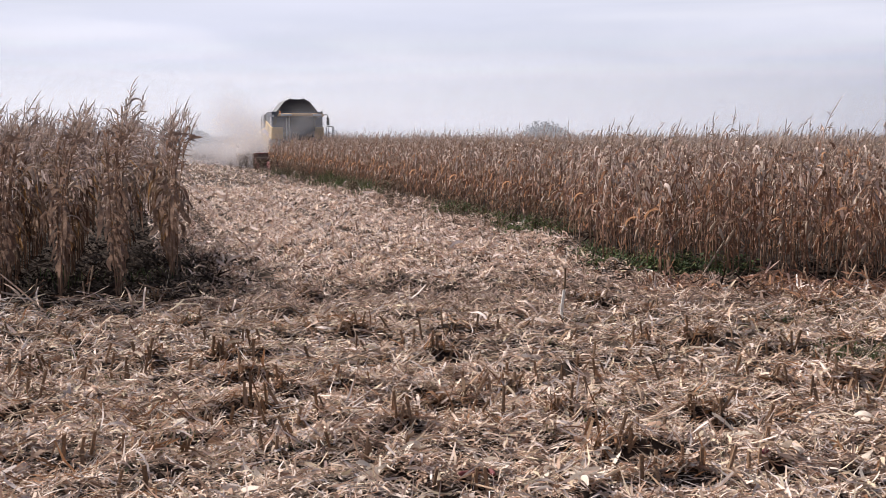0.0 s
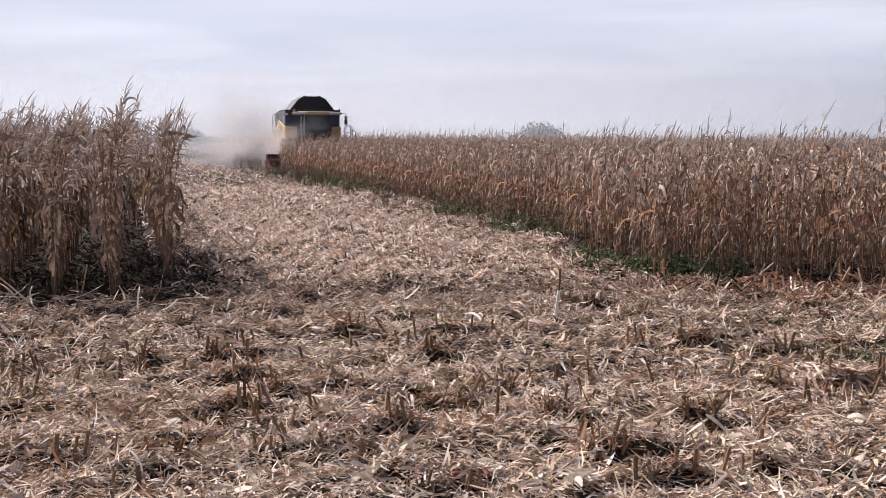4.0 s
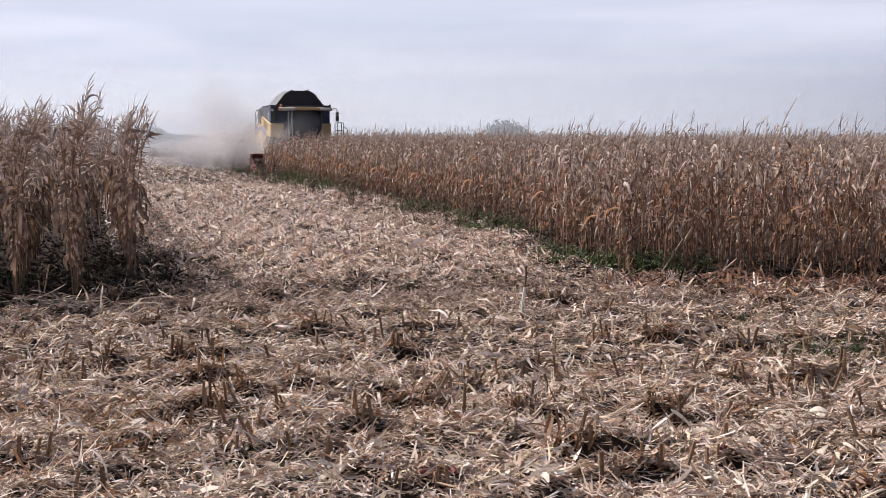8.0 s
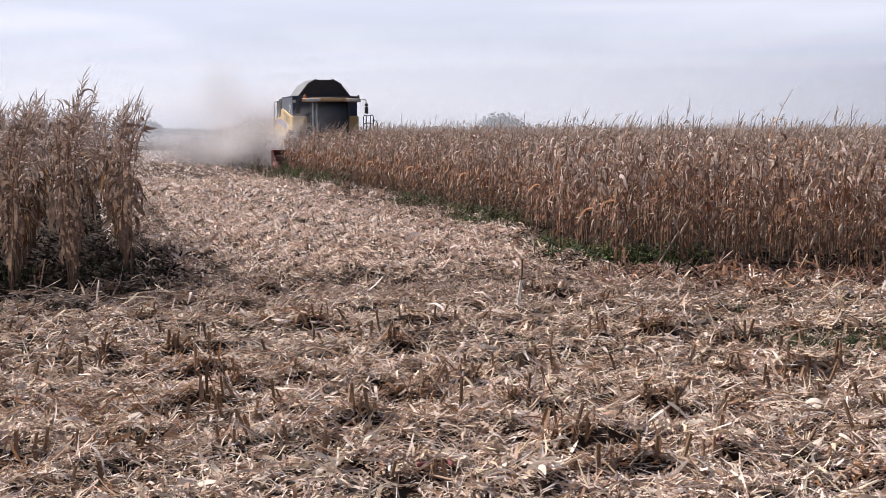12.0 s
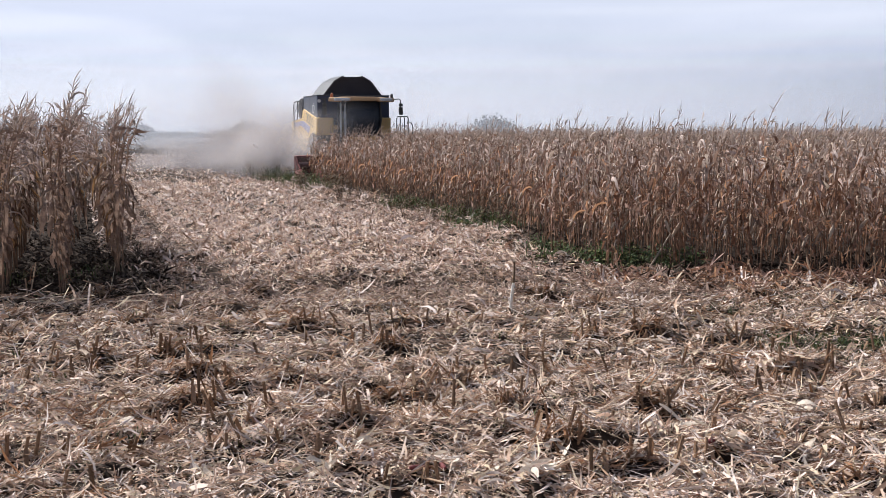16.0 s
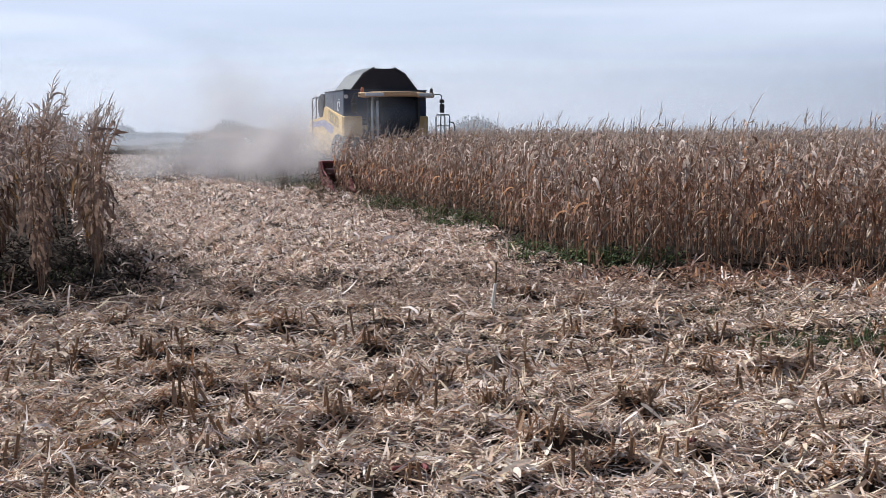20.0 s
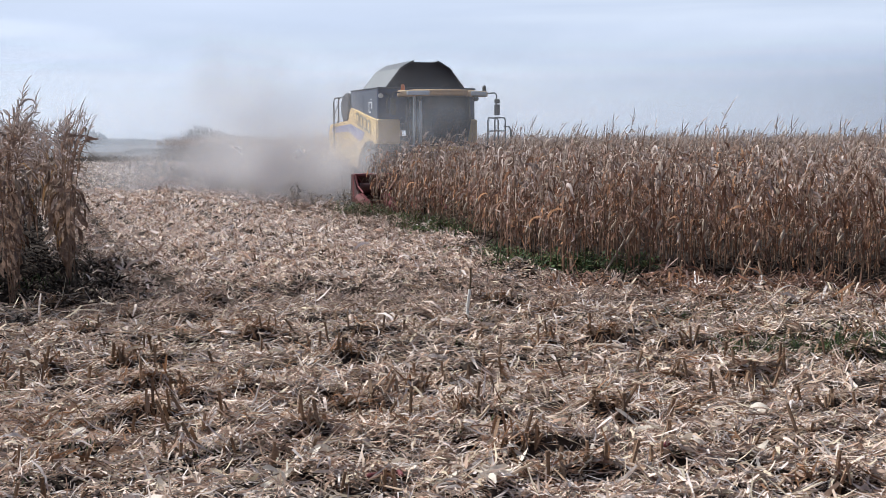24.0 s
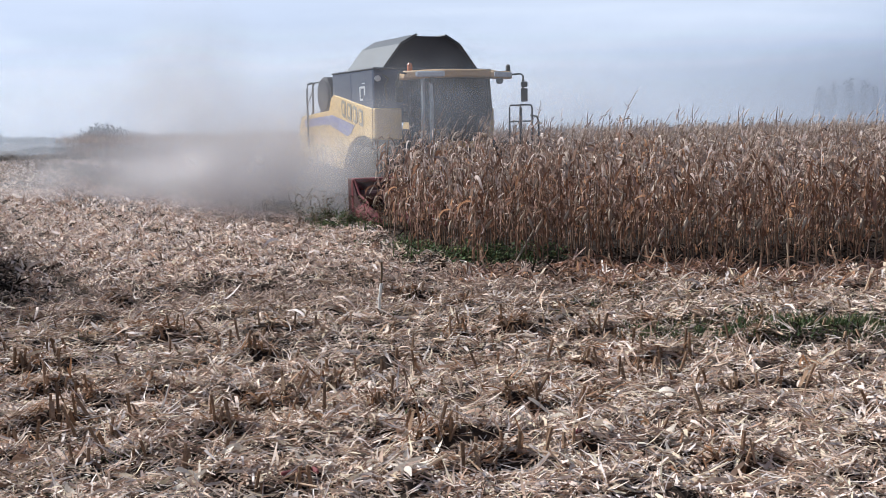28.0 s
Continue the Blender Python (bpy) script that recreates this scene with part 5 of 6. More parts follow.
# ---- the harvester ----
def build_wheel(parent, x, y, r, width):
    bm = lathe([(-width / 2, r * 0.55), (-width / 2, r * 0.86), (-width * 0.42, r * 0.95), (-width * 0.2, r * 0.975), (width * 0.2, r * 0.975), (width * 0.42, r * 0.95), (width / 2, r * 0.86), (width / 2, r * 0.55)], 32)
    for k in range(20):
        for side in (-1, 1):
            a = 2 * math.pi * (k + (0.5 if side > 0 else 0)) / 20
            m = Matrix.Rotation(a, 4, "X") @ Matrix.Translation((side * width * 0.24, 0, r * 0.97)) @ Matrix.Rotation(side * 0.6, 4, "Z") @ Matrix.Diagonal((width * 0.5, 0.05, 0.06, 1))
            bmesh.ops.create_cube(bm, size=1, matrix=m)
    wheel = part("wheel", bm, RUBBER, parent, "dusty lugged tractor tyre")
    wheel.matrix_basis = pose(x, y, r)
    rim = part("rim", lathe([(-width * 0.3, r * 0.2), (-width * 0.46, r * 0.5), (-width * 0.5, r * 0.56), (width * 0.5, r * 0.56), (width * 0.46, r * 0.5), (width * 0.3, r * 0.2)], 24), YELLOW, wheel)
    return wheel, rim


wheels = []


def build_harvester():
    top = new("combine_harvester")
    tagged(top, "yellow and dark combine harvester with raised grain tank covers, cutting maize", "harvester")
    for x, y, r, w in ((-1.45, 0, 0.95, 0.72), (1.45, 0, 0.95, 0.72), (-1.3, 3.9, 0.65, 0.5), (1.3, 3.9, 0.65, 0.5)):
        wheel, _ = build_wheel(top, x, y, r, w)
        wheels.append((wheel, x, y, r))
    part("chassis", box(-1.0, 1.0, -0.6, 5.0, 0.9, 2.3, 0.05), BLACK, top, "black chassis")
    part("front_axle", tube([(-1.45, 0, 0.95), (1.45, 0, 0.95)], 0.17, 10), BLACK, top)
    part("rear_axle", tube([(-1.3, 3.9, 0.65), (1.3, 3.9, 0.65)], 0.12, 10), BLACK, top)
    outline = [(-0.5, 1.95), (-0.5, 2.83), (0.6, 3.0), (1.6, 3.18), (2.2, 3.27), (2.42, 3.2), (2.6, 2.85), (4.9, 2.72), (5.15, 2.4), (5.0, 1.55), (3.6, 1.4), (1.6, 1.2), (1.4, 1.55), (1.1, 1.88), (0.6, 2.1), (0.0, 2.14)]
    for side in (-1, 1):
        x0, x1 = (-1.80, -1.68) if side < 0 else (1.68, 1.80)
        panel = part("side_panel", prism(outline, "x", x0, x1, 0.02), YELLOW, top, "dusty yellow side panel")
        o0, o1 = (-1.812, -1.802) if side < 0 else (1.802, 1.812)
        part("decal", prism([(0.7, 2.42), (2.3, 2.72), (4.6, 2.62), (4.6, 2.4), (2.6, 2.46), (1.2, 2.12), (0.95, 2.2)], "x", o0, o1), BLUE, panel, "faded blue swoosh")
        # plain outlined plates in place of the panel's painted figures
        for k in range(4):
            y, z = 0.08 + 0.4 * k, 2.6 + 0.085 * k
            ring = prism([(y, z - 0.2), (y, z + 0.17), (y + 0.06, z + 0.22), (y + 0.25, z + 0.26), (y + 0.31, z + 0.22), (y + 0.31, z - 0.13), (y + 0.25, z - 0.18), (y + 0.06, z - 0.24)], "x", o0, o1)
            part("vent_panel", ring, LETTER, panel, "worn grey decal on the panel")
            part("vent_inset", prism([(y + 0.09, z - 0.13), (y + 0.09, z + 0.14), (y + 0.22, z + 0.17), (y + 0.22, z - 0.1)], "x", o0 - 0.006 * (side < 0), o1 + 0.006 * (side > 0)), YELLOW, panel)
        part("vent_panel", prism([(1.6, 2.86), (1.6, 3.1), (2.15, 3.18), (2.3, 3.08), (2.2, 2.95)], "x", o0, o1), YELLOW, panel)
        f0, f1 = (-1.78, -0.99) if side < 0 else (0.99, 1.78)
        part("front_panel", box(f0, f1, -0.62, -0.2, 2.02, 2.84, 0.06), YELLOW, top, "rounded yellow front panel")
        part("fender", prism([(-0.95, 1.2), (-0.95, 1.7), (-0.55, 2.05), (0.0, 2.13), (0.6, 2.08), (0.6, 2.02), (0, 2.05), (-0.5, 1.97), (-0.87, 1.65), (-0.87, 1.2)], "x", *((-1.8, -1.1) if side < 0 else (1.1, 1.8))), BLACK, top)
    tank = part("grain_tank", box(-1.73, 1.73, -0.5, 2.45, 2.75, 3.85, 0.04), NAVY, top, "dark grain tank")
    # thin lighter sheets over both sides carry the painted sun glare
    for side in (-1, 1):
        part("tank_side", box(*((-1.737, -1.731) if side < 0 else (1.731, 1.737)), -0.42, 2.4, 2.8, 3.8, 0), TANK_GLARE, tank, "tank side with sun glare put in as lighter grey")
        part("side_seam", box(*((-1.742, -1.7375) if side < 0 else (1.7375, 1.742)), 1.02, 1.06, 2.85, 3.78, 0), NAVY, tank)
    part("tank_rim", box(-1.75, 1.75, -0.52, 2.47, 3.84, 3.89, 0.02), GREYP, tank)
    for y, z, w, h in ((0.08, 3.38, 0.34, 0.05), (0.36, 3.06, 0.06, 0.36), (0.22, 3.06, 0.2, 0.05), (0.06, 3.2, 0.06, 0.22), (0.06, 3.5, 0.2, 0.02)):
        part("badge", box(-1.749, -1.738, y, y + w, z, z + h, 0), WHITE, tank, "pale badge bar")
    part("work_lamp", lathe([(0, 0.05), (0.05, 0.08), (0.1, 0.08)], 12), LAMP, tank).matrix_basis = pose(-1.66, -0.52, 3.6, 0, 0, -90)
    part("tool_bracket", tube([(-1.5, -0.54, 3.7), (-1.35, -0.57, 3.6), (-1.45, -0.57, 3.42), (-1.4, -0.57, 3.05)], 0.025), BLACK, tank)
    engine = part("engine_hood", box(-1.35, 1.35, 2.5, 4.6, 2.5, 3.55, 0.12), GREYP, top, "dark grey engine hood")
    part("air_screen", lathe([(-0.16, 0.02), (-0.16, 0.44), (-0.1, 0.52), (0.3, 0.52), (0.3, 0.02)], 28), TARP, engine, "round dark air screen drum").matrix_basis = pose(-1.62, 3.1, 3.3)
    part("straw_hood", prism([(5.0, 0.9), (5.0, 2.6), (5.6, 2.5), (6.1, 1.9), (6.0, 1.0)], "x", -1.1, 1.1, 0.04), YELLOW, top, "yellow rear straw hood")
    # raised tank covers: folded sides, closed at the front and the back
    prof = [(-1.39, 3.88), (-0.86, 4.53), (-0.44, 4.74), (0.44, 4.74), (0.86, 4.53), (1.39, 3.88)]
    y0, y1 = -0.35, 2.3
    for side in (-1, 1):
        pts = [(side * 1.39, 3.88), (side * 0.86, 4.53), (side * 0.83, 4.51), (side * 1.36, 3.86)]
        part("cover_lower", prism(pts, "y", y0, y1), GREYP, top, "raised grey side cover of the tank")
        pts = [(side * 0.86, 4.53), (side * 0.42, 4.78), (side * 0.40, 4.75), (side * 0.84, 4.5)]
        part("cover_upper", prism(pts, "y", y0 - 0.05, y1 + 0.05), GREYP, top, "folded top flap of the tank cover")
        part("cover_seam", tube([(side * 1.40, y0 - 0.01, 3.88), (side * 0.87, y0 - 0.01, 4.54), (side * 0.43, y0 - 0.03, 4.78)], 0.018, 6), BLACK, top)
    inner = [(a * 0.985, b - 0.012) for a, b in prof]
    part("cover_front", prism(inner, "y", y0 + 0.02, y0 + 0.05), TARP, top, "dark fabric front of the raised tank cover")
    part("cover_back", prism(inner, "y", y1 - 0.05, y1 - 0.02), TARP, top)
    # cab
    cab = part("cab_floor", box(-0.78, 0.9, -2.1, -0.5, 1.75, 1.95, 0.03), BLACK, top)
    part("cab_back", box(-0.78, 0.9, -0.66, -0.56, 1.95, 3.56, 0.02), SEAT, top)
    for side in (-1, 1):
        # the left front pillar is painted pale for reflected sky; the right stays black
        part("pillar", tube([(side * 0.78 + 0.06, -1.75, 1.95), (side * 0.84 + 0.06, -1.95, 2.75), (side * 0.82 + 0.06, -1.85, 3.57)], 0.05), PILLAR_SHEEN if side < 0 else BLACK, top)
        part("pillar", tube([(side * 0.82 + 0.06, -0.66, 1.95), (side * 0.85 + 0.06, -0.68, 2.75), (side * 0.84 + 0.06, -0.68, 3.57)], 0.055), GREYP, top)
        part("door_glass", prism([(-1.76, 1.97), (-1.93, 2.75), (-1.84, 3.56), (-0.7, 3.56), (-0.7, 1.97)], "x", *((-0.80, -0.785) if side < 0 else (0.905, 0.92))), GLASS, top, "dusty side window")
        # added bar that stands for a reflected stripe on the glass
        if side < 0:
            part("pillar", tube([(-0.90, -1.62, 1.95), (-0.95, -1.8, 2.75), (-0.91, -1.72, 3.57)], 0.045), PILLAR_SHEEN, top, "pale bar painted as the sky's reflection on the door glass")
        part("wiper", tube([(side * 0.35, -2.18, 2.0), (side * 0.5, -2.22, 2.7)], 0.012, 6), BLACK, top)
    bm = bmesh.new()
    prev = None
    for k in range(9):
        a = -1 + k / 4
        col = [bm.verts.new((0.06 + 0.79 * a, yy - 0.28 * (1 - a * a), z)) for yy, z in ((-1.78, 1.97), (-1.97, 2.75), (-1.88, 3.56))]
        if prev:
            for i in range(2):
                bm.faces.new((prev[i], col[i], col[i + 1], prev[i + 1]))
        prev = col
    glass = part("windscreen", bm, GLASS, top, "dusty curved windscreen", True)
    so = glass.modifiers.new("thick", "SOLIDIFY")
    so.thickness = 0.008
    part("cab_sill", box(-0.74, 0.86, -2.14, -1.98, 1.8, 1.965, 0.03), YELLOW, top, "dusty yellow sill under the windscreen")
    part("seat", box(-0.28, 0.28, -1.25, -0.75, 1.98, 2.5, 0.06), SEAT, top)
    part("seat_back", box(-0.26, 0.26, -0.85, -0.72, 2.45, 3.1, 0.05), SEAT, top)
    part("steering_column", tube([(0, -1.75, 1.95), (0, -1.5, 2.55)], 0.05), SEAT, top)
    roof_outline = [(-1.05, -0.45), (-1.12, -1.4), (-1.1, -2.0), (-0.8, -2.35), (-0.3, -2.48), (0.3, -2.48), (0.8, -2.35), (1.1, -2.0), (1.12, -1.4), (1.05, -0.45)]
    roof = part("cab_roof", prism(roof_outline, "z", 3.56, 3.75, 0.05), ROOFY, top, "dusty yellow cab roof")
    for side in (-1, 1):
        pod = part("lamp_pod", prism([(side * 0.62, -2.36), (side * 0.7, -2.5), (side * 1.35, -2.25), (side * 1.55, -1.95), (side * 1.5, -1.75), (side * 1.0, -1.8)], "z", 3.54, 3.72, 0.04), ROOFY, top, "dusty lamp housing")
        part("headlamp", prism([(side * 0.7, -2.535), (side * 1.34, -2.3), (side * 1.37, -2.22), (side * 0.72, -2.43)], "z", 3.56, 3.695, 0.03), LAMP, pod, "clear work lamp glass")
        part("under_lamp", lathe([(0, 0.03), (0.05, 0.09), (0.12, 0.09)], 14), BLACK, pod).matrix_basis = pose(side * 0.95, -2.25, 3.48, 0, 0, -90)
        part("beacon", lathe([(3.9, 0.07), (3.95, 0.065), (4.08, 0.06), (4.12, 0.03)], 14, "z"), AMBER if side < 0 else BLACK, top, "amber warning beacon" if side < 0 else "").location = (side * 1.4, -2.0, -0.21)
        arm = part("mirror_arm", tube([(side * 1.5, -2.0, 3.65), (side * 1.72, -2.1, 3.67), (side * 1.78, -2.12, 3.61), (side * 1.78, -2.12, 3.3)], 0.025), BLACK, top)
        part("mirror", box(side * 1.78 - 0.1, side * 1.78 + 0.1, -2.2, -2.14, 2.95, 3.3, 0.03), BLACK, arm, "black wing mirror")
        part("mirror", box(side * 1.78 - 0.1, side * 1.78 + 0.1, -2.2, -2.14, 3.33, 3.47, 0.03), BLACK, arm)
    # platform, rails and ladder on the driver's side; rails at the back
    part("platform", box(1.0, 2.1, -1.9, -0.4, 1.85, 1.93, 0.01), BLACK, top)
    for y in (-1.85, -1.3):
        part("guard_rail", tube([(1.85, y, 1.9), (1.85, y, 2.8), (1.9, y + 0.05, 2.88), (2.2, y + 0.05, 2.88), (2.25, y + 0.05, 2.8), (2.25, y + 0.05, 1.9)], 0.025), BLACK, top)
        part("guard_rail", tube([(1.85, y, 2.45), (2.25, y, 2.45)], 0.02), BLACK, top)
    part("guard_rail", tube([(2.2, -1.8, 2.6), (2.42, -1.75, 2.58), (2.48, -1.75, 2.45), (2.48, -1.75, 1.6)], 0.025), BLACK, top)
    for z in (0.7, 1.05, 1.4):
        part("ladder_step", box(2.2, 2.64, -1.85, -1.65, z, z + 0.04, 0.01), BLACK, top)
    part("rear_rail", tube([(-1.65, 3.6, 2.5), (-1.65, 3.6, 3.6), (-1.66, 3.7, 3.7), (-1.66, 4.1, 3.7), (-1.68, 4.2, 3.6), (-1.68, 4.2, 1.9)], 0.03), BLACK, top)
    part("rear_rail", tube([(-1.86, 4.2, 1.8), (-1.86, 4.2, 3.5), (-1.83, 4.2, 3.66), (-1.66, 4.2, 3.7)], 0.03), BLACK, top)
    for z in (2.7, 3.25):
        part("rear_rung", tube([(-1.86, 4.2, z - 0.2), (-1.68, 4.2, z + 0.2)], 0.018, 6), BLACK, top)
    part("unloading_auger", tube([(1.55, 0.3, 3.4), (1.75, 1.5, 3.45), (1.7, 5.8, 3.3)], 0.2, 14), YELLOW, top, "folded unloading tube")
    part("feeder_house", prism([(-0.7, 1.0), (-0.7, 1.75), (-2.3, 1.25), (-2.3, 0.45)], "x", -0.6, 0.6, 0.03), YELLOW, top)
    # the maize header
    part("header_back", box(-HEAD, HEAD, -2.45, -2.3, 0.3, 1.1, 0.02), DARKRED, top, "dark red header back wall")
    part("header_beam", box(-HEAD, HEAD, -2.55, -2.28, 1.06, 1.15, 0.03), RED, top)
    part("header_floor", box(-HEAD, HEAD, -3.2, -2.3, 0.28, 0.36, 0.01), DARKRED, top)
    auger = part("cross_auger", tube([(-HEAD + 0.08, -2.75, 0.72), (HEAD - 0.08, -2.75, 0.72)], 0.16, 14), DARKRED, top)
    for k in range(9):
        x = -HEAD + 0.05 + k * (2 * HEAD - 0.1) / 8
        w, h = (0.17, 0.62) if 0 < k < 8 else (0.2, 0.58)
        bm = bmesh.new()
        rings = []
        for y, ww, z0, z1 in ((-2.95, w, 0.3, h), (-3.5, w * 0.85, 0.2, h * 0.8), (-3.95, w * 0.5, 0.1, h * 0.42), (-REACH - 0.05, w * 0.12, 0.06, 0.12)):
            rings.append([bm.verts.new((x + a, y, z)) for a, z in ((-ww, z0), (-ww, (z0 + z1) / 2), (-ww * 0.4, z1), (ww * 0.4, z1), (ww, (z0 + z1) / 2), (ww, z0))])
        for a, b in zip(rings, rings[1:]):
            for i in range(6):
                bm.faces.new((a[i], a[(i + 1) % 6], b[(i + 1) % 6], b[i]))
        bm.faces.new(rings[0])
        bm.faces.new(rings[-1][::-1])
        bmesh.ops.recalc_face_normals(bm, faces=bm.faces[:])
        part("snout", bm, RED, top, "faded red snout of the header")
    for side in (-1, 1):
        x0, x1 = (-HEAD - 0.05, -HEAD + 0.02) if side < 0 else (HEAD - 0.02, HEAD + 0.05)
        part("end_plate", prism([(-2.28, 0.3), (-2.28, 1.15), (-2.6, 1.1), (-2.85, 0.7), (-3.1, 0.5), (-3.1, 0.25)], "x", x0, x1, 0.01), DARKRED, top, "dark red end plate of the header")
        part("end_post", box(x0 - 0.01, x1 + 0.01, -2.62, -2.5, 0.3, 1.12, 0.015), RED, top, "red end post of the header")
        part("end_rail", tube([(side * HEAD, -2.6, 1.12), (side * HEAD, -2.9, 0.78), (side * HEAD, -3.4, 0.6)], 0.03), RED, top)
        part("back_brace", tube([(side * (HEAD - 0.08), -2.48, 1.08), (side * (HEAD - 0.62), -2.48, 0.4)], 0.03), RED, top)
    return top


harvester = build_harvester()


# ---- dust ----
puffs = []


def veil(rng, wide, tall, mat):
    """A bulging, uneven veil of dust."""
    nx, nz = 10, 8
    gx, gz = np.meshgrid(np.linspace(-1, 1, nx), np.linspace(-1, 1, nz))
    a, b, c = rng.uniform(0, 6.28, 3)
    gy = 0.3 * (1 - gx ** 2) * (1 - gz ** 2) + 0.08 * np.sin(3 * gx + a) * np.sin(2.6 * gz + b)
    v = np.stack([gx * wide, gy * wide, gz * tall], -1).reshape(-1, 3)
    i = (np.arange(nz - 1)[:, None] * nx + np.arange(nx - 1)[None]).ravel()
    f = np.stack([i, i + 1, i + nx + 1, i + nx], -1)
    ob = quads("dust_cloud", v, f, [mat], smooth=True)
    uv = ob.data.uv_layers.new(name="uv")
    flat = np.stack([gx, gz], -1).reshape(-1, 2)[f.ravel()]
    uv.data.foreach_set("uv", flat.astype(np.float32).ravel())
    return ob


def build_dust():
    rng = np.random.default_rng(77)
    spec = []
    for k in range(26):  # low and dense, beside and behind the machine
        spec.append((rng.uniform(-5.5, -2.2), rng.uniform(-2.0, 7.0), rng.uniform(0.3, 1.9), rng.uniform(1.4, 2.4), rng.uniform(1.1, 1.9), DUST))
    for k in range(14):  # further off to the side
        spec.append((rng.uniform(-9.0, -4.0), rng.uniform(0.0, 12.0), rng.uniform(0.3, 1.5), rng.uniform(1.8, 3.0), rng.uniform(1.1, 1.7), DUST))
    for k in range(10):  # the plume over it
        spec.append((rng.uniform(-6.5, -2.2), rng.uniform(0, 7), rng.uniform(1.8, 3.4), rng.uniform(1.8, 3.0), rng.uniform(1.2, 1.8), DUST_MID))
    for k in range(7):  # puffs rising behind it
        spec.append((rng.uniform(-6.5, -3.6), rng.uniform(1.5, 7), rng.uniform(3.4, 4.9), rng.uniform(1.3, 2.1), rng.uniform(1.2, 1.8), DUST_MID))
    for k in range(12):  # thin, high
        spec.append((rng.uniform(-9, 2.0), rng.uniform(2, 14), rng.uniform(2.2, 4.2), rng.uniform(3.0, 5.0), rng.uniform(1.8, 2.8), DUST_THIN))
    for k in range(3):  # thin, before the cab
        spec.append((rng.uniform(-2.5, 1.8), rng.uniform(-5.2, -4.4), rng.uniform(1.6, 2.7), rng.uniform(1.8, 2.8), rng.uniform(1.1, 1.5), DUST_THIN))
    for k in range(4):
        spec.append((rng.uniform(-2.8, 1.5), rng.uniform(-5.6, -4.6), rng.uniform(2.4, 3.6), rng.uniform(1.8, 2.8), rng.uniform(1.2, 1.7), DUST_THIN))
    for k in range(3):  # before the wheel
        spec.append((rng.uniform(-3.6, -2.2), rng.uniform(-2.6, 0.0), rng.uniform(0.9, 1.9), rng.uniform(0.9, 1.5), rng.uniform(0.7, 1.1), DUST_MID))
    for k in range(2):
        spec.append((rng.uniform(-3.2, -1.2), rng.uniform(-5.4, -4.4), rng.uniform(2.0, 3.0), rng.uniform(1.2, 1.8), rng.uniform(0.9, 1.3), DUST_THIN))
    for k in range(4):  # thin, over the crop
        spec.append((rng.uniform(4, 18), rng.uniform(3, 18), rng.uniform(2.4, 3.8), rng.uniform(4, 6), rng.uniform(1.4, 2.4), DUST_THIN))
    for c, b, z, w, h, mat in spec:
        ob = veil(rng, w, h, mat)
        tagged(ob, "drifting cloud of pale brown harvest dust", "dust", "harvest dust", "stuff")
        puffs.append((ob, c, b, z, rng.uniform(-35, 35), rng.uniform(-15, 15), rng.uniform(0, 6.28), b < -4.3))


build_dust()


# ---- the distance ----
def leafy(rng, heap, cx, cy, cz, rx, rz, n, size):
    """A crown of many small leaf clumps with an uneven outline."""
    d = rng.normal(0, 1, (n, 3))
    d /= np.linalg.norm(d, axis=1)[:, None]
    rad = rng.uniform(0.35, 1.0, n) ** 0.5 * (0.8 + 0.3 * np.sin(3 * np.arctan2(d[:, 1], d[:, 0]) + cx) + 0.2 * rng.normal(0, 1, n).clip(-1, 1))
    p = np.stack([cx + d[:, 0] * rad * rx, cy + d[:, 1] * rad * rx, cz + d[:, 2] * rad * rz], -1)
    a, b = rng.normal(0, 1, (n, 3)), rng.normal(0, 1, (n, 3))
    a /= np.linalg.norm(a, axis=1)[:, None]
    b = np.cross(a, b)
    b /= np.linalg.norm(b, axis=1)[:, None]
    s = size * rng.uniform(0.5, 1.3, n)[:, None]
    heap.add(np.stack([p - a * s - b * s * 0.6, p + a * s - b * s * 0.5, p + a * s * 0.9 + b * s * 0.6, p - a * s + b * s * 0.5], 1), [[0, 1, 2, 3]])


def tree(rng, x, y, tall, wide, name="tree", label="distant leafy tree in the haze", crowns=3, n=600, slim=False):
    base = new(name)
    base.matrix_world = pose(x, y, 0)
    part("trunk", tube([(0, 0, -0.2), (0.1, 0, tall * 0.3), (0.0, 0.1, tall * 0.7)], (0.007 if slim else 0.02) * tall, 7), WEED, base)
    for k in range(4):
        a = 6.28 * k / 4 + rng.uniform(0, 1)
        part("limb", tube([(0, 0, tall * 0.25), (math.cos(a) * wide * 0.25, math.sin(a) * wide * 0.25, tall * 0.5), (math.cos(a) * wide * 0.4, math.sin(a) * wide * 0.4, tall * 0.75)], (0.003 if slim else 0.008) * tall, 5), WEED, base)
    h = Heap()
    for k in range(crowns):
        if slim:
            leafy(rng, h, rng.normal(0, wide * 0.1), 0, tall * (0.3 + 0.55 * k / max(1, crowns - 1)), wide * (0.5 - 0.12 * k / crowns), tall * 0.2, n, 0.022 * tall)
        else:
            if name == "bush":
                leafy(rng, h, wide * (-0.33 + 0.66 * k / max(1, crowns - 1)), 0, tall * (0.5 - 0.1 * abs(k - (crowns - 1) / 2)), wide * 0.26, tall * 0.42, 600, 0.04 * tall)
                continue
            leafy(rng, h, wide * (-0.3 + 0.6 * k / max(1, crowns - 1)), rng.normal(0, wide * 0.1), tall * (0.6 + 0.08 * math.sin(2 * k)), wide * 0.3, tall * 0.34, n, 0.024 * tall)
    h.done("crown", [CROWN], base)
    tagged(base, label, "tree", "distant trees")


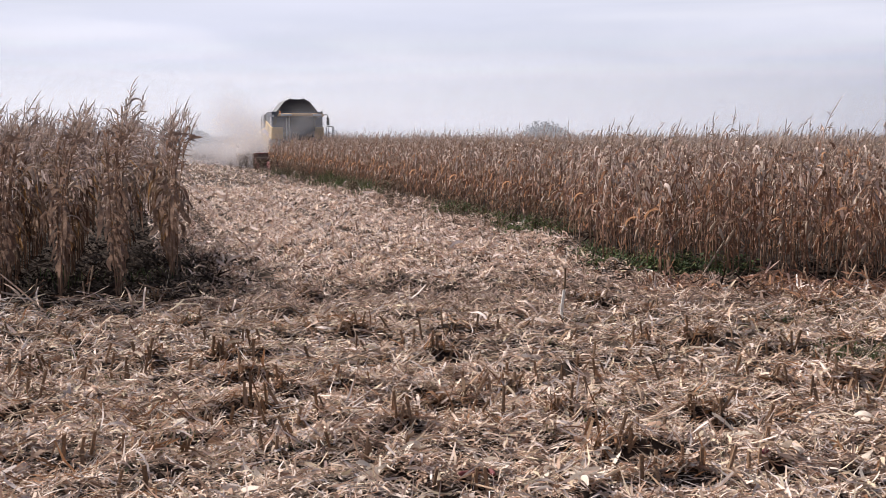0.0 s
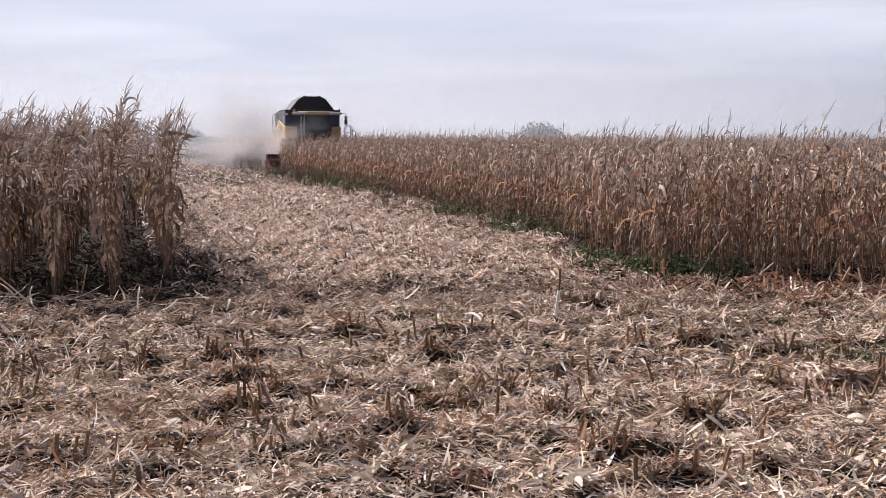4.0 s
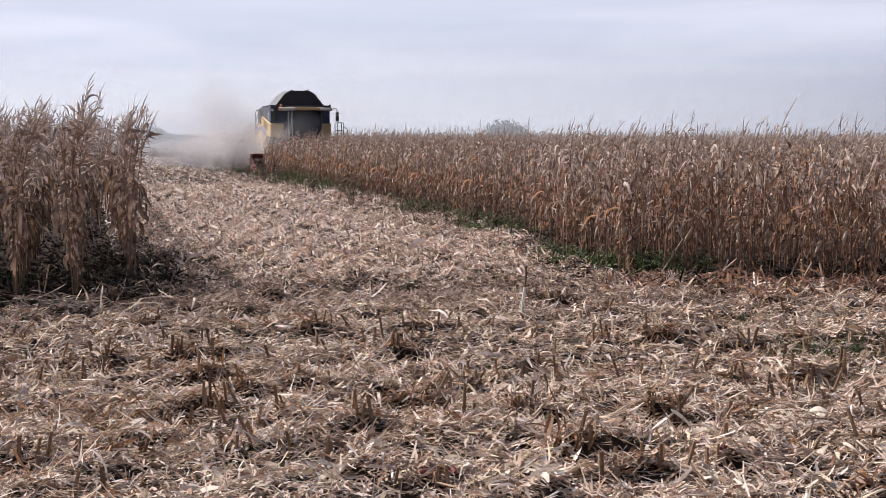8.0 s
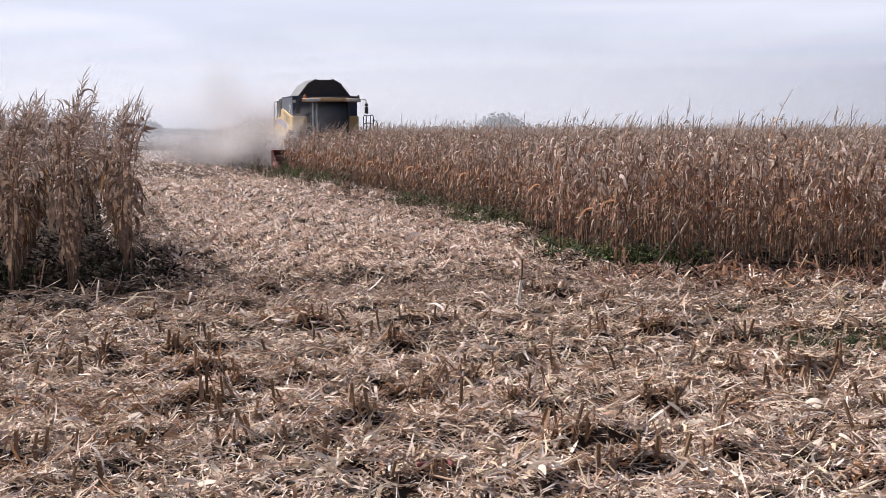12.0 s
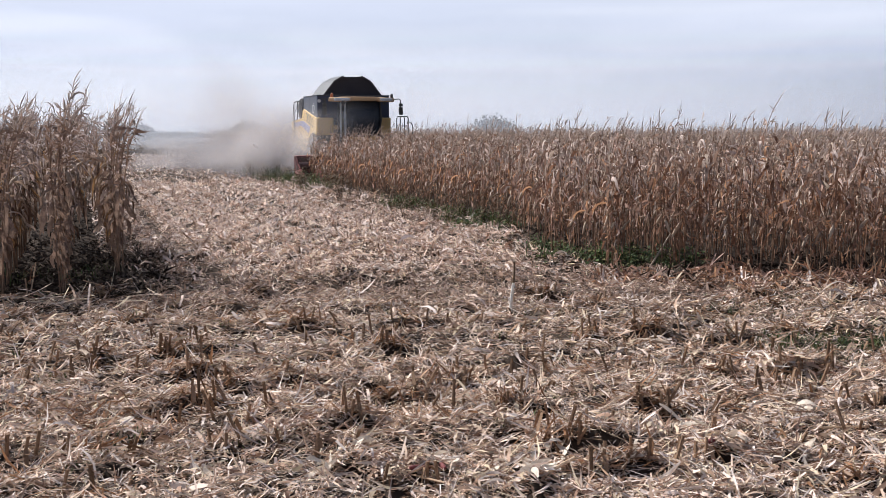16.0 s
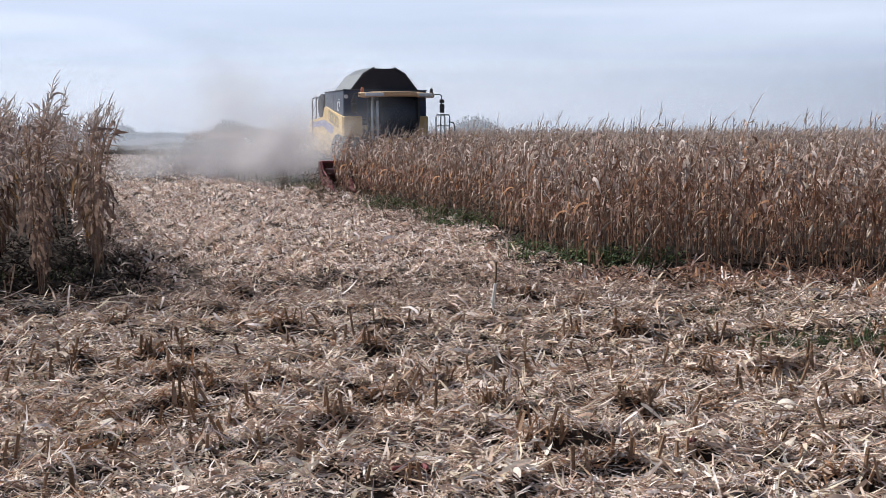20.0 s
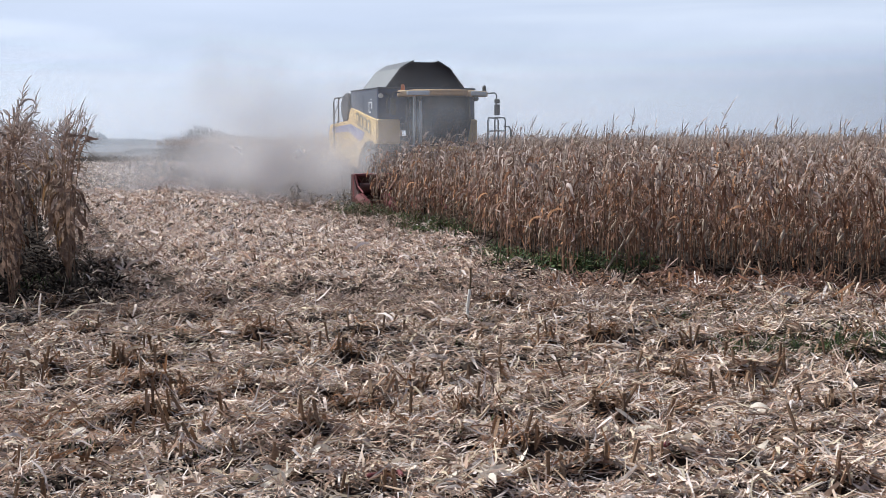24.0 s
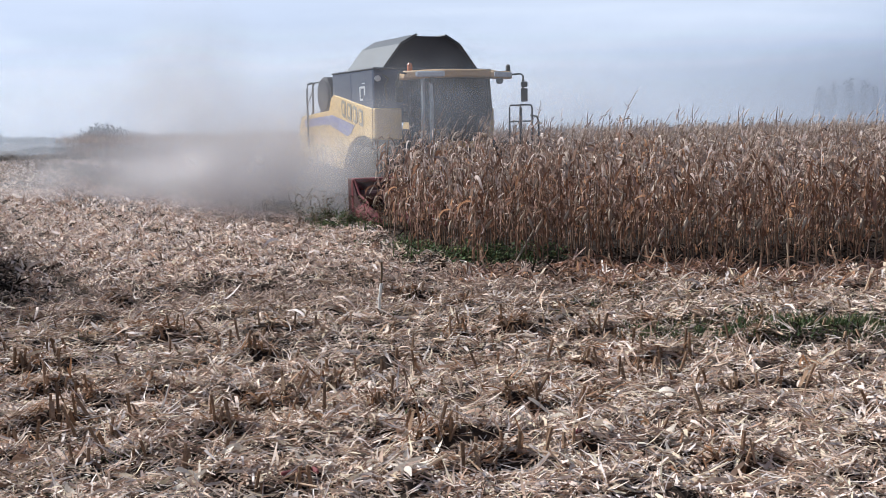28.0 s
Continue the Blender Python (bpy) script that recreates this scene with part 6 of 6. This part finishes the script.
def polar(azimuth, distance):
    a = radians(azimuth)
    return distance * math.sin(a), distance * math.cos(a)


def build_distance():
    rng = np.random.default_rng(99)
    tree(rng, *polar(5.55, 230), 6.0, 8.5, "bush", "lone round tree beyond the maize", 4)
    tree(rng, *polar(-7.65, 165), 4.4, 6.4, "bush", "dark bush at the far edge of the field", 4)
    tree(rng, *polar(-6.2, 210), 3.2, 6.0, "bush", "dark bush at the far edge of the field", 3)
    for az, d, tall, wide in ((-13.1, 260, 3.6, 5.5), (-12.2, 270, 2.3, 8.0), (-11.3, 265, 2.5, 8.0), (-10.5, 270, 2.2, 7.0), (-10.6, 132, 1.2, 5.0), (-9.4, 128, 1.2, 5.0)):
        tree(rng, *polar(az, d), tall, wide, "bush", "dark low hedge at the far edge of the field", 3)
    tree(rng, *polar(-13.6, 230), 4.6, 7.0, "bush", "dark bush at the far edge of the field", 3)
    for az in (29.9, 30.5, 31.3, 31.9, 32.5, 33.2, 33.9, 34.6, 35.4, 36.3):
        tree(rng, *polar(az, rng.uniform(1000, 1060)), rng.uniform(33, 43), rng.uniform(12, 16), "poplar", "slim tall tree pale with haze", 5, 150, True)
    for az in np.arange(-30, 40, 1.15):
        d = rng.uniform(420, 520)
        tall = rng.uniform(3, 6)
        tree(rng, *polar(az + rng.normal(0, 0.3), d), tall, tall * rng.uniform(1.4, 2.6), "hedge_tree", "low hedge tree on the hazy horizon", 3, 80)
    # withered growth where the lane ends
    heap = Heap()
    for k in range(160):
        x, y = polar(rng.uniform(-24, -2), rng.uniform(95, 125))
        blades(rng, heap, x, y, 24, 1.2, rng.uniform(0.2, 0.45), 0, 0.05)
    tagged(heap.done("withered_growth", [WEED]), "band of withered growth at the lane's far end", "weeds", kind="stuff")
    # hills, coloured with the blue that haze gives them
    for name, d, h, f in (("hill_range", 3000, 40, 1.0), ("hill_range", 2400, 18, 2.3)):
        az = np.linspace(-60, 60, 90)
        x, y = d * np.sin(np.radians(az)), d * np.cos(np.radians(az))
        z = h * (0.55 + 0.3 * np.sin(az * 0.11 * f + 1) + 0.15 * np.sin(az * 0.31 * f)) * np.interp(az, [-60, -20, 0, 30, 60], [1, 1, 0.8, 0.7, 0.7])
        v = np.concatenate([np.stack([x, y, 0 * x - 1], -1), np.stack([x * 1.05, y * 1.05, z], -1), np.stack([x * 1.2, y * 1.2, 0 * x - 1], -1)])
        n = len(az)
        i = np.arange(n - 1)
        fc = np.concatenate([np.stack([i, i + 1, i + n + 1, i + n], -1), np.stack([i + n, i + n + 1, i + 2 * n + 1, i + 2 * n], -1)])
        tagged(quads(name, v, fc, [HILL], smooth=True), "low hills painted the blue of distant haze", "hills", kind="structure")


build_distance()


def build_haze_sheets():
    # upright pale sheets, one behind another, stand in for hazy air
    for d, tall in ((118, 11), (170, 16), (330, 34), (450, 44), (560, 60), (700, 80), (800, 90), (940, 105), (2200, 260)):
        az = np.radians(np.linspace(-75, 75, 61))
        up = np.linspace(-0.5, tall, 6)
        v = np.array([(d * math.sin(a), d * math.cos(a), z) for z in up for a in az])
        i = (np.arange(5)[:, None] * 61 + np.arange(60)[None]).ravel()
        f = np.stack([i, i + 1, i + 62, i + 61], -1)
        ob = quads("haze", v, f, [HAZE_SHEET], smooth=True)
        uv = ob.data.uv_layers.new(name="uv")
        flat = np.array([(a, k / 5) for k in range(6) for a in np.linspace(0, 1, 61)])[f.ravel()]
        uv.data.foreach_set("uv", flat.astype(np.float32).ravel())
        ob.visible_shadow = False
        tagged(ob, "pale see-through sheets standing in for haze over the far fields", "haze", kind="structure")


build_haze_sheets()


def motions():
    # the harvester and its wheels
    times = [a for a, b in TRAVEL]
    rows = []
    for t in times:
        s = to_go(t)
        x, y = lane(s + REACH, HALF)
        rows.append((t, pose(x, y, 0, 0, 0, HEADING - 1.6)))
    walk(harvester, rows)
    for wheel, x, y, r in wheels:
        turn = []
        for k in range(57):
            t = k / 2
            gone = TRAVEL[0][1] - to_go(t)
            turn.append((t, pose(x, y, r) @ Matrix.Rotation(gone / r, 4, "X")))
        walk(wheel, turn)
    # the crop goes down between the snouts
    ts = np.linspace(-2, 28, 1201)
    ss = np.array([to_go(max(0, t)) - 1.65 * min(0, t) for t in ts])
    for s, ob in slices:
        near = float(np.interp(-(s - 0.7), -ss, ts))
        p = lane(s, 0)
        up, down = pose(p[0], p[1], 0, 0, 0, HEADING), pose(p[0], p[1], -2.75, 0, 0, HEADING)
        if near <= 0.05:
            walk(ob, [(0, down), (28, down)])
        elif near >= 27.9:
            walk(ob, [(0, up), (28, up)])
        else:
            end = min(near + 0.9, 27.95)
            walk(ob, [(0, up), (near, up), (end, down), (28, down)] if near > 0.1 else [(0, up), (end, down), (28, down)])
    # dust goes along with the machine, and drifts
    for ob, c, b, z, yaw, pitch, phase, ahead in puffs:
        rows = []
        for t in np.arange(0, 28.1, 2.0):
            grow = 0.65 + 0.35 * t / 28
            late = 10.0 * min(1 if phase > 3.2 else max(0, min(1, (t - 1) / 5)), 1 - min(1, max(0, (t - 19) / 5))) if ahead and phase > 1.2 else 0.0  # this dust overtakes the machine
            s = to_go(t) + REACH + b + late + 0.8 * math.sin(0.35 * t + phase)
            x, y = lane(s, HALF + c * grow + 0.5 * math.sin(0.27 * t + 2 * phase))
            rows.append((float(t), pose(x, y, z + 0.25 * math.sin(0.4 * t + phase), pitch, 0, yaw + 5 * math.sin(0.3 * t + phase))))
        walk(ob, rows)


motions()
